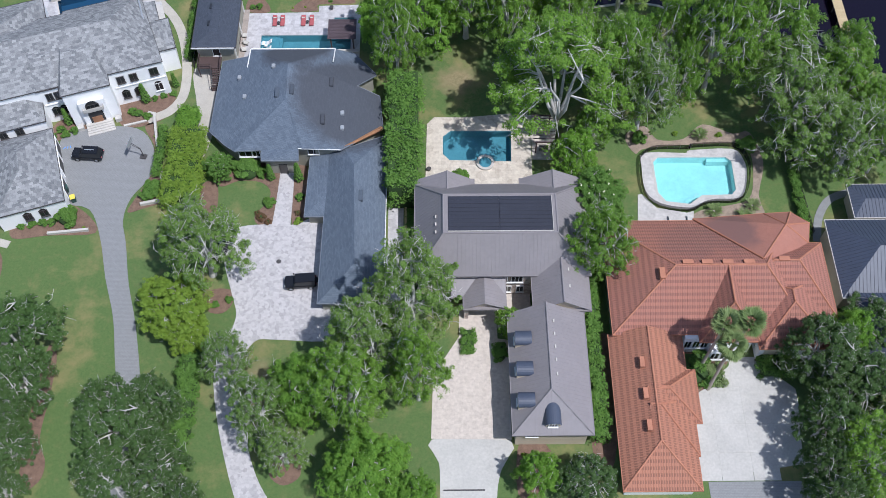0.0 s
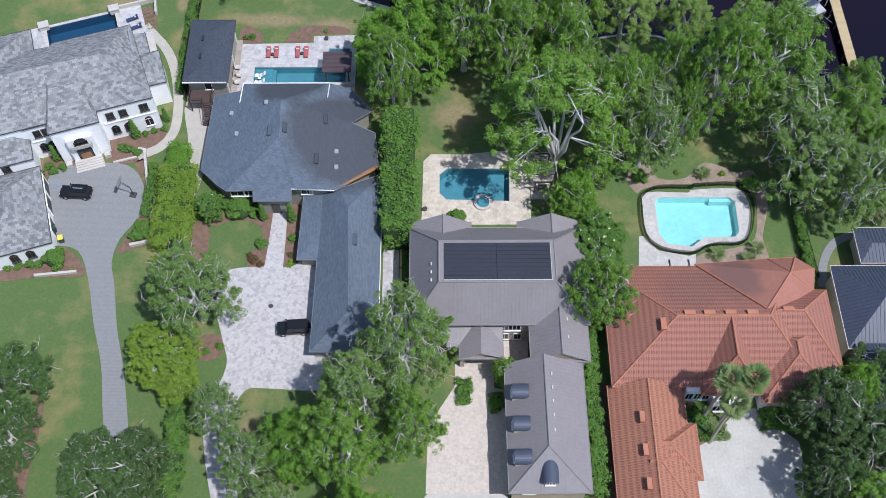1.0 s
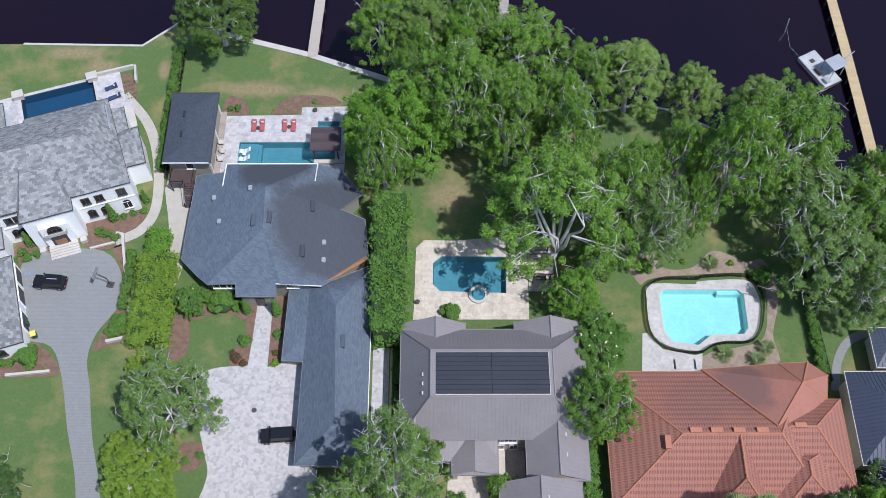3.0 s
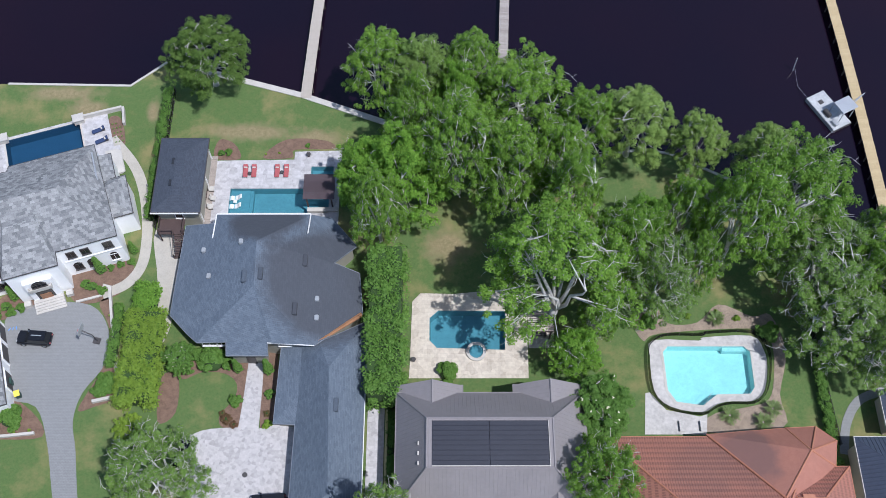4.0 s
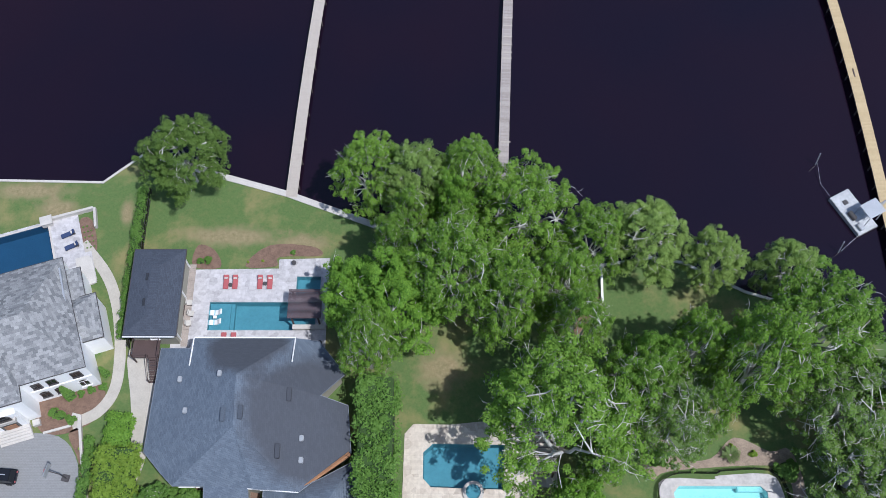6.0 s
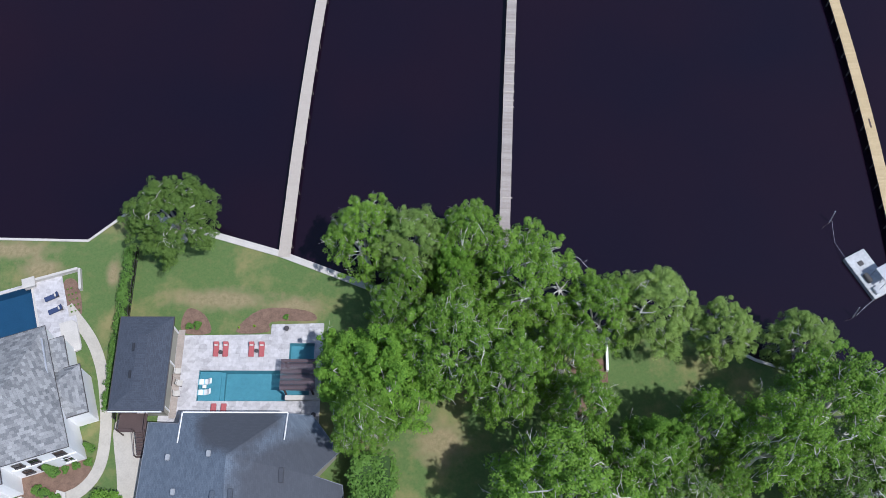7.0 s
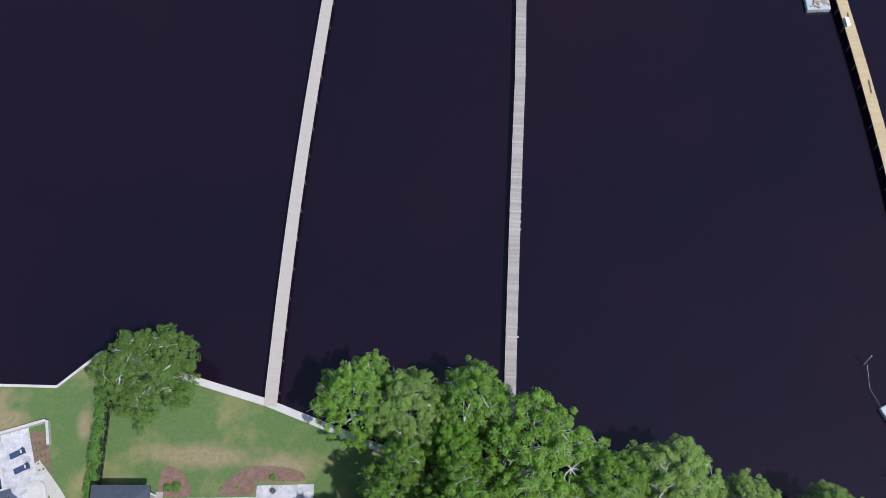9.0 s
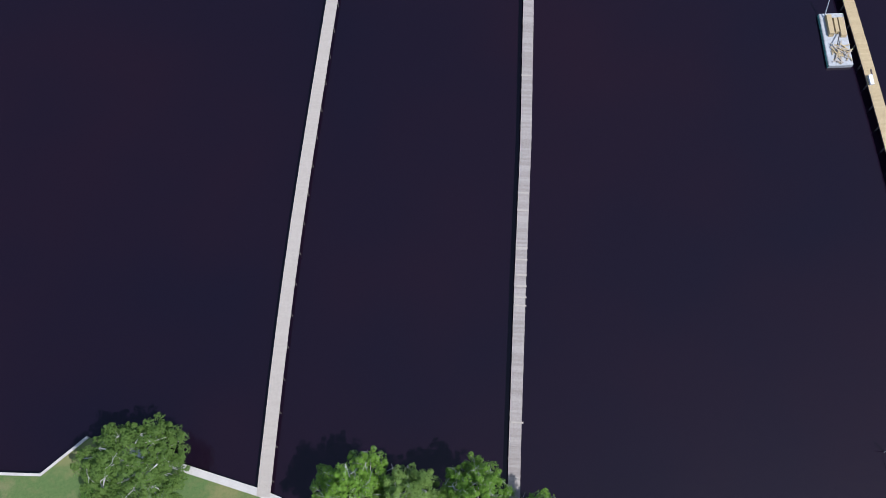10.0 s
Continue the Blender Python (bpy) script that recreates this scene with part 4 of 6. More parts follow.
for x, y, z in ((-24.6, 99.2, 6.9), (-28.9, 95.0, 4.9), (-30.2, 99.3, 4.15), (-14.0, 88.7, 5.4), (-14.1, 91.4, 5.4)):
    part("roof_vent", soft_box(x - 0.28, x + 0.28, y - 0.38, y + 0.38, z - 0.4, z + 0.3, 0.08), "vent_grey", hb, "pale metal roof vent")
for x, y, z in ((-23.6, 93.8, 7.35), (-21.4, 94.0, 7.8), (-16.8, 89.6, 6.35), (-15.9, 96.8, 6.05), (-10.9, 76.8, 5.5)):
    part("roof_vent", soft_box(x - 0.3, x + 0.3, y - 0.9, y + 0.9, z - 0.3, z + 0.25, 0.06), "blue_shingle", hb)
for x, y, z, w in ((-28.4, 86.36, 2.5, 1.8), (-26.8, 86.36, 2.5, 1.0), (-18.2, 85.72, 3.9, 1.5)):
    window(hb, x, y, z, w, 1.3, mull=1)
part("door", boxes((-23.4, -22.2, 84.4, 84.49, 0, 2.3)), "dark_trim", hb, "dark front door")
part("rust_edge", tube(bmesh.new(), [(-14.4, 85.1, 5.2), (-12.4, 86.5, 4.75), (-10.0, 88.5, 4.15), (-8.3, 89.9, 3.75)], [0.12, 0.2, 0.3, 0.34], 6), plain("rust_stain", (0.32, 0.16, 0.08), 0.95, var=0.4), hb, "brown leaf litter in the valley")

# annex with stair
M["vent_black"] = plain("black_vent", (0.018, 0.022, 0.03), 0.6)
an = thing("pool_house", "raised annex with dark navy shingle roof", "annex")
roof(an, [((-38.1, -31.3, 105.0, 117.3), (-35.4, -34.2, 107.6, 114.8), 4.7, 5.3)], "navy_shingle", "sage", fascia=0.2, trim="dark_trim")
for y in (109.0, 112.6):
    part("roof_vent", boxes((-36.0, -35.7, y, y + 1.0, 5.0, 5.34)), "vent_black", an)
part("gutter", boxes((-38.2, -31.5, 104.8, 104.92, 4.5, 4.72)), "white_trim", an)
window(an, -34.6, 105.5, 3.3, 1.0, 2.0, mull=0, name="window")
part("porch_post", boxes((-31.9, -31.7, 106, 106.2, 0, 4.6)), "white_trim", an)
part("porch_post", boxes((-31.9, -31.7, 112, 112.2, 0, 4.6)), "white_trim", an)
part("porch_post", boxes((-31.9, -31.7, 116.6, 116.8, 0, 4.6)), "white_trim", an)
st = thing("stair", "dark stained wooden stair with landing", "stair")
part("landing", boxes((-37.4, -33.9, 102.9, 105.3, 2.1, 2.25)), "wood_dark", st)
for k in range(10):
    part("tread", boxes((-35.2, -33.95, 102.62 - 0.28 * k, 102.9 - 0.28 * k, 1.98 - 0.2 * k, 2.05 - 0.2 * k)), "wood_dark", st)
for x, y, z in ((-37.3, 103.0, 3.2), (-35.3, 103.0, 3.2), (-37.3, 105.2, 3.2), (-33.9, 103.0, 3.2), (-35.25, 100.2, 1.2), (-33.9, 100.2, 1.2)):
    part("post", boxes((x - 0.07, x + 0.07, y - 0.07, y + 0.07, 0, z)), "wood_dark", st)
for r in ((-37.3, -35.3, 102.95, 103.05), (-37.35, -37.25, 103, 105.2), (-33.95, -33.85, 103, 105.2)):
    part("rail", boxes((*r, 3.1, 3.2)), "wood_dark", st)
part("rail", tube(bmesh.new(), [(-33.9, 103, 3.1), (-33.9, 100.2, 1.15)], [0.05, 0.05]), "wood_dark", st)
part("rail", tube(bmesh.new(), [(-35.25, 103, 3.1), (-35.25, 100.2, 1.15)], [0.05, 0.05]), "wood_dark", st)

# grey metal-roofed house
hg = thing("house", "two-storey brick house with grey standing-seam metal roof", "house")
SEAM = (0.5, 0.04, 0.014)
roof(hg, [((-3.3, 20.2, 63.6, 78.2), (0.6, 15.6, 67.4, 73.4), 6.0, 10.8),
          ((-3.3, 5.0, 71, 79.3), (1.2, 1.2, 71, 79.3), 5.6, 7.9),
          ((11.4, 20.2, 71, 79.4), (15.9, 15.9, 71, 79.4), 5.6, 7.9),
          ((12.3, 19.9, 58.6, 70), (16.1, 16.1, 58.6, 70), 5.4, 8.0),
          ((8.9, 18.9, 41.8, 58.5), (13.7, 13.7, 46.6, 58.5), 5.0, 8.2),
          ((12.6, 15.0, 57, 60), (13.7, 13.8, 57, 60), 5.0, 6.0)], "metal_roof", "cream", rib=SEAM, rib_mat="metal_seam", cap="metal_roof", trim="metal_roof")
roof(hg, [((1.6, 8.9, 61.6, 64.4), (1.6, 8.9, 64.2, 64.3), 3.6, 4.8), ((3.2, 8.9, 59.8, 64.4), (6.0, 6.0, 59.8, 64.4), 3.7, 5.3)], "metal_roof", "brick", rib=SEAM, rib_mat="metal_seam", trim="metal_roof", walls=False)
part("front_wall", boxes((1.5, 12.6, 64.0, 64.14, -0.1, 5.9)), "brick", hg, "mixed brick and stone wall")
for x in (3.6, 8.4):
    part("porch_column", boxes((x - 0.3, x + 0.3, 60.2, 60.8, 0, 3.7)), "brick", hg)
part("door", boxes((5.3, 6.7, 63.9, 64.0, 0.1, 2.4)), "dark_trim", hg, "dark double door")
window(hg, 10.2, 63.98, 4.4, 2.0, 1.6, mull=3)
window(hg, 9.3, 63.98, 1.6, 0.9, 1.5)
window(hg, 11.0, 63.98, 1.6, 0.9, 1.5)
part("solar_frame", boxes((1.2, 15.0, 67.52, 67.62, 10.83, 10.98), (15.0, 15.06, 67.52, 73.1, 10.83, 10.96)), "stone", hg)
for k in range(9):
    for x0, x1 in ((1.24, 8.0), (8.03, 14.96)):
        part("solar_panel", soft_box(x0, x1, 67.66 + k * 0.6, 68.24 + k * 0.6, 10.8, 10.93 + 0.008 * (k % 2), 0.03, 1), "solar", hg, "black solar heating panel")
for y in (45.8, 50.0, 54.2):
    d = new("dormer")
    d.parent = hg
    d.matrix_basis = pose(10.9, y, 6.1)
    bm = bmesh.new()
    n = 12
    prof = [(1.0 * math.cos(math.pi * k / n), 0.75 * math.sin(math.pi * k / n)) for k in range(n + 1)]
    ra = [bm.verts.new((-1.3, a, b + 0.4)) for a, b in prof]
    rb = [bm.verts.new((0.8, a, b + 0.4)) for a, b in prof]
    for k in range(n):
        bm.faces.new((ra[k], ra[k + 1], rb[k + 1], rb[k]))
    part("barrel_roof", bm, "blue_metal", d, "dark barrel roof")
    bm = boxes((-1.25, 1.2, -0.9, 0.9, -0.9, 0.42))
    part("cheek", bm, "cream", d)
    window(d, -1.27, 0, 0.1, 0.9, 0.9, 270)
d = new("dormer")
d.parent = hg
d.matrix_basis = pose(13.8, 43.9, 6.1, 0, 0, 90)
bm = bmesh.new()
ra = [bm.verts.new((-1.5, a, b + 0.4)) for a, b in prof]
rb = [bm.verts.new((1.3, a, b + 0.4)) for a, b in prof]
for k in range(n):
    bm.faces.new((ra[k], ra[k + 1], rb[k + 1], rb[k]))
part("barrel_roof", bm, "blue_metal", d, "dark barrel roof")
part("cheek", boxes((-1.25, 1.2, -0.9, 0.9, -0.9, 0.42)), "cream", d)
window(d, -1.27, 0, 0.1, 1.0, 0.9, 270, mull=2)
window(hg, 11.4, 42.32, 3.7, 1.4, 1.1, mull=2)
for k, y in enumerate((48.5, 50.4, 52.2, 54.0, 55.8)):
    part("snow_guard", boxes((14.45, 14.63, y, y + 0.45, 7.72, 7.85)), "stone", hg, "pale roof bracket")
for y in (61, 63.5, 66):
    part("snow_guard", boxes((16.95, 17.13, y, y + 0.45, 7.34, 7.46)), "stone", hg, "pale roof bracket")
for y in (68, 69.2, 70.4):
    part("snow_guard", boxes((-0.5, -0.32, y, y + 0.45, 9.62, 9.76)), "stone", hg, "pale roof bracket")
part("condenser", soft_box(19.3, 20.3, 55.4, 58.8, 0.2, 2.4, 0.06), "white_trim", hg, "white equipment box")

# terracotta-roofed house
ht = thing("house", "large house with weathered terracotta barrel tile roof", "house")
TILE = (0.32, 0.2, 0.028)
roof(ht, [((22.6, 48.6, 55.6, 73.0), (30.8, 42.6, 63.2, 63.2), 4.3, 9.3),
          ((40.0, 52.4, 57.6, 69.2), (44.0, 47.4, 64.4, 64.5), 4.4, 8.3),
          ((41.4, 51.2, 53.4, 63.6), (46.0, 46.0, 58.6, 60.4), 4.4, 7.6),
          ((33.8, 41.6, 54.4, 64), (37.7, 37.7, 57.8, 63.6), 4.5, 9.2),
          ], "terracotta", "white_trim", rib=TILE, rib_mat="terracotta_rib", cap="ridge_tile", trim="ridge_tile")
roof_planes(ht, {"c": (42.5, 64.3, 8.9), "a": (47.0, 70.4, 7.4), "n0": (35.4, 73.3, 4.35), "nw": (45.4, 74.1, 4.3), "ne": (49.2, 74.3, 4.3), "e0": (51.5, 72.5, 4.3), "e1": (50.8, 69.3, 4.3), "s": (48.5, 66.5, 5.6)},
            ["c n0 nw a", "a nw ne", "a ne e0", "a e0 e1", "a e1 s c"], "n0 nw ne e0 e1 s", "terracotta", "white_trim", "ridge_tile")
for p, q in (((42.5, 64.3, 8.9), (35.4, 73.3, 4.35)), ((42.5, 64.3, 8.9), (47.0, 70.4, 7.4)), ((47.0, 70.4, 7.4), (45.4, 74.1, 4.3)), ((47.0, 70.4, 7.4), (49.2, 74.3, 4.3)), ((47.0, 70.4, 7.4), (51.5, 72.5, 4.3)), ((47.0, 70.4, 7.4), (50.8, 69.3, 4.3))):
    part("ridge_cap", tube(bmesh.new(), [p, q], [0.13, 0.13], 6), "ridge_tile", ht)
roof(ht, [((22.1, 31.7, 35.2, 56.0), (26.8, 26.8, 40.6, 56.0), 3.4, 6.2),
          ((26, 32.8, 43.8, 51.0), (26, 28.8, 47.6, 47.8), 3.35, 5.7),
          ((26, 32.0, 39.6, 47), (26, 27.4, 45.4, 45.4), 3.3, 6.0)], "terracotta_new", "white_trim", rib=TILE, rib_mat="terracotta_new", cap="ridge_tile", trim="ridge_tile")
for x, y, z in ((32.4, 63.6, 9.15), (34.9, 63.6, 9.15), (37.6, 63.6, 9.15), (40.4, 63.6, 9.15), (45.4, 64.5, 8.2)):
    part("tile_vent", boxes((x - 0.7, x + 0.7, y - 0.25, y + 0.35, z - 0.5, z + 0.25)), "ridge_tile", ht, "low terracotta roof vent")
part("tile_vent", boxes((28.7, 29.4, 61.6, 63.2, 8.0, 8.75)), "ridge_tile", ht, "low terracotta roof vent")
for y in (42.6, 46.8, 51.0):
    part("tile_vent", boxes((25.3, 25.9, y - 0.7, y + 0.7, 5.6, 6.15)), "ridge_tile", ht, "low terracotta roof vent")
part("bay_wall", boxes((32.0, 35.4, 55.0, 56.2, 0, 4.2)), "white_trim", ht)
for k in range(3):
    window(ht, 32.6 + k * 1.1, 54.96, 2.6, 0.8, 1.9)
part("bay_wall", boxes((35.4, 38.4, 53.6, 56, 0, 3.4)), "white_trim", ht)
for k in range(2):
    window(ht, 36.1 + k * 1.3, 53.56, 1.9, 1.0, 1.8)
part("entry_wall", boxes((42.6, 46.0, 53.9, 55.0, 0, 3.8)), "cream", ht)

# neighbour with slate-blue metal roof
h5 = thing("house", "house with slate-blue metal roof beside the garden path", "house")
roof(h5, [((53.8, 78, 60.8, 73.0), (59, 72, 67, 67), 4.2, 7.4), ((55.4, 78, 48, 62), (61.5, 70, 55, 55), 4.2, 7.4), ((58.6, 72, 74.0, 79.6), (60.5, 70, 76.8, 76.9), 3.2, 3.8)], "blue_metal", "cream", rib=(0.5, 0.07, 0.05), rib_mat="blue_metal", trim="stone")

# ---- trees and plants ----
M["petal"] = plain("cream_petal", (0.7, 0.68, 0.5), 0.7, var=0.1)
def leaf_cloud(centres, radii, per, size, rng, up=0.9, flat=0.7):
    """Small pointed leaves over many clumps: vertex array, three to a leaf."""
    per = int(per * 1.75)
    cs = np.repeat(np.array(centres), per, axis=0)
    rs = np.repeat(np.array(radii), per)
    n = len(cs)
    d = rng.normal(size=(n, 3))
    d /= np.linalg.norm(d, axis=1)[:, None]
    d[:, 2] = np.where(d[:, 2] < -0.35, -d[:, 2], d[:, 2])
    rad = rs * rng.uniform(0.55, 1.08, n)
    p = cs + d * rad[:, None] * np.array([1, 1, flat])
    nrm = d + rng.normal(scale=0.55, size=(n, 3)) + np.array([0, 0, up])
    nrm /= np.linalg.norm(nrm, axis=1)[:, None]
    a = np.cross(nrm, rng.normal(size=(n, 3)))
    a /= np.linalg.norm(a, axis=1)[:, None]
    b = np.cross(nrm, a)
    s = size * 0.76 * rng.uniform(0.6, 1.4, n)
    a *= (s * 0.62)[:, None]
    b *= (s * 0.4)[:, None]
    return np.stack([p - a - b * 0.6, p + a - b * 0.6, p + b * 1.25], axis=1).reshape(-1, 3)


def leaf_mesh(name, verts, material):
    me = bpy.data.meshes.new(name)
    n = len(verts)
    me.vertices.add(n)
    me.vertices.foreach_set("co", verts.astype(np.float32).ravel())
    me.loops.add(n)
    me.loops.foreach_set("vertex_index", np.arange(n, dtype=np.int32))
    me.polygons.add(n // 3)
    me.polygons.foreach_set("loop_start", np.arange(0, n, 3, dtype=np.int32))
    me.update()
    me.validate()
    me.materials.append(M[material])
    return me


def tree_kind(name, label, R, Hh, boughs, per_bough, per, size, leaf, seed, base=0.35, clump=0.8, twigs=30, shift=0.0, thick=1.0, gap=False, blossoms=0, lump=1.0):
    """A tree with a forked trunk, limbs, side branches and a ragged crown of leaf clumps gathered on boughs. R: crown radius, Hh: height."""
    rng = np.random.default_rng(seed)
    rnd = random.Random(seed)
    t = thing(name, label, "tree")
    zc = Hh * base
    ph = rnd.uniform(0, 6.28), rnd.uniform(0, 6.28)
    centres, radii, tips = [], [], []
    for k in range(boughs):
        az = k * 2.39996 + rnd.uniform(-0.35, 0.35)
        lob = 1.0 + 0.12 * math.sin(3 * az + ph[0]) + 0.09 * math.sin(5 * az + ph[1])
        sn = (k + 0.5) / boughs
        el = math.asin(min(0.99, max(-0.1, 1.08 * sn - 0.08)))
        rz = rnd.uniform(0.72, 0.95)
        if gap and abs((az + math.pi / 2 + math.pi) % (2 * math.pi) - math.pi) < 0.62 and 0.05 < sn < 0.86:
            continue
        c = Vector((R * rz * lob * math.cos(el) * math.cos(az), R * rz * lob * math.cos(el) * math.sin(az) + shift, zc + (Hh - zc) * max(-0.06, rz * math.sin(el))))
        tips.append(c)
        br = R * rnd.uniform(0.2, 0.31) * lump
        for j in range(per_bough):
            d = Vector((rnd.gauss(0, 1), rnd.gauss(0, 1), rnd.gauss(0, 0.55)))
            d = d.normalized() * br * rnd.uniform(0.35, 1.15)
            centres.append(tuple(c + d))
            radii.append(clump * rnd.uniform(0.55, 1.35))
    part("crown", leaf_mesh("crown", leaf_cloud(centres, radii, per, size, rng), leaf), leaf, t)
    if blossoms:
        bl = [tuple(Vector(c) + Vector((0, 0, 0.9))) for c in rnd.sample(centres, blossoms)]
        part("blossom", leaf_mesh("blossom", leaf_cloud(bl, [0.25] * len(bl), 2, 0.45, rng), "petal"), "petal", t, "pale cream blossoms")["kind"] = "stuff"
    bm = bmesh.new()
    r0 = (0.05 * R + 0.1) * thick
    fork = Vector((rnd.uniform(-0.3, 0.3), rnd.uniform(-0.3, 0.3), Hh * base * 0.6))
    tube(bm, [(0, 0, -0.4), (0, 0, 0.3), tuple(fork * 0.5), tuple(fork)], [r0 * 1.7, r0 * 1.25, r0 * 1.05, r0 * 0.95], 8)
    mains = []
    for k in range(7):
        az = 2 * math.pi * k / 7 + rnd.uniform(-0.4, 0.4)
        out = R * rnd.uniform(0.45, 0.75)
        top = Vector((out * math.cos(az), out * math.sin(az) + shift, zc + (Hh - zc) * rnd.uniform(0.4, 0.8)))
        mid = fork.lerp(top, 0.5) + Vector((rnd.uniform(-0.6, 0.6), rnd.uniform(-0.6, 0.6), rnd.uniform(0.0, 1.0)))
        q1 = fork.lerp(mid, 0.5) + Vector((rnd.uniform(-0.3, 0.3), rnd.uniform(-0.3, 0.3), 0))
        q2 = mid.lerp(top, 0.5) + Vector((rnd.uniform(-0.5, 0.5), rnd.uniform(-0.5, 0.5), 0.3))
        tube(bm, [fork, q1, mid, q2, top], [r0 * 0.62, r0 * 0.5, r0 * 0.4, r0 * 0.28, r0 * 0.1], 6)
        mains += [mid, q2, top]
    for c in tips:
        st = min(mains, key=lambda q: (q - c).length)
        m = st.lerp(c, 0.5) + Vector((rnd.uniform(-0.4, 0.4), rnd.uniform(-0.4, 0.4), rnd.uniform(-0.1, 0.5)))
        tube(bm, [st, m, c], [r0 * 0.24, r0 * 0.17, r0 * 0.07], 5, cap=False)
    for _ in range(twigs):
        c = rnd.choice(tips)
        p = c + Vector((rnd.gauss(0, 1), rnd.gauss(0, 1), 0.2)) * R * 0.12
        d = Vector((rnd.gauss(0, 1), rnd.gauss(0, 1), rnd.uniform(-0.3, 0.45))).normalized()
        pts = [p]
        for j in range(4):
            d = (d + Vector((rnd.gauss(0, 0.5), rnd.gauss(0, 0.5), rnd.gauss(0.04, 0.25)))).normalized()
            pts.append(pts[-1] + d * R * rnd.uniform(0.06, 0.11))
        tube(bm, pts, [r0 * 0.1, r0 * 0.085, r0 * 0.07, r0 * 0.05, r0 * 0.02], 3, cap=False)
        e = pts[2] + Vector((rnd.gauss(0, 1), rnd.gauss(0, 1), 0.1)).normalized() * R * 0.12
        tube(bm, [pts[2], e], [r0 * 0.08, r0 * 0.03], 3, cap=False)
    for f in bm.faces:
        f.smooth = True
    part("trunk", bm, "bark", t)
    return t


KINDS = {
    "olive": [tree_kind("oak_tree", "round olive-green live oak on the river lawn", 7.0, 14.0, 84, 6, 46, 0.29, "olive_leaf", 19, clump=0.7, twigs=12, thick=0.9)],
    "oak": [tree_kind("oak_tree", "broad live oak with grey-green leaves and pale limbs", 7.0, 14.0, 66, 7, 46, 0.29, "oak_leaf", 15 + k, clump=0.7, twigs=60) for k in range(3)],
    "pale": [tree_kind("oak_tree", "open live oak with many pale bare branches", 7.0, 14.0, 58, 6, 48, 0.28, "grey_leaf", 31 + k, clump=0.68, twigs=150, thick=1.2) for k in range(2)],
    "dark": [tree_kind("oak_tree", "dense live oak with blue-green leaves coloured dark for shade", 7.0, 14.0, 56, 8, 46, 0.3, "shaded_leaf", 36 + k, clump=0.62, twigs=60, lump=0.85) for k in range(2)],
    "big": [tree_kind("oak_tree", "tall live oak with exposed pale forked limbs", 7.0, 14.0, 84, 7, 48, 0.25, "oak_leaf", 41, clump=0.66, twigs=100, shift=1.0, thick=0.85, gap=True)],
    "bright": [tree_kind("maple_tree", "dense bright green round-crowned tree", 7.0, 13.0, 60, 7, 54, 0.33, "bright_leaf", 51 + k, twigs=8) for k in range(2)],
    "lime": [tree_kind("young_tree", "yellow-green broadleaf tree beside a paved drive", 7.0, 13.0, 46, 8, 46, 0.36, "lime_leaf", 71, clump=0.75, twigs=10)],
    "magnolia": [tree_kind("magnolia_tree", "dense dark green magnolia dotted with pale blossoms", 7.0, 13.0, 56, 7, 54, 0.42, "hedge_leaf", 61, twigs=4, blossoms=34)],
    "cypress": [tree_kind("cypress_tree", "pale green feathery cypress tree by the river", 7.0, 18.0, 60, 7, 54, 0.3, "cypress_leaf", 91 + k, base=0.42, twigs=30) for k in range(2)],
}

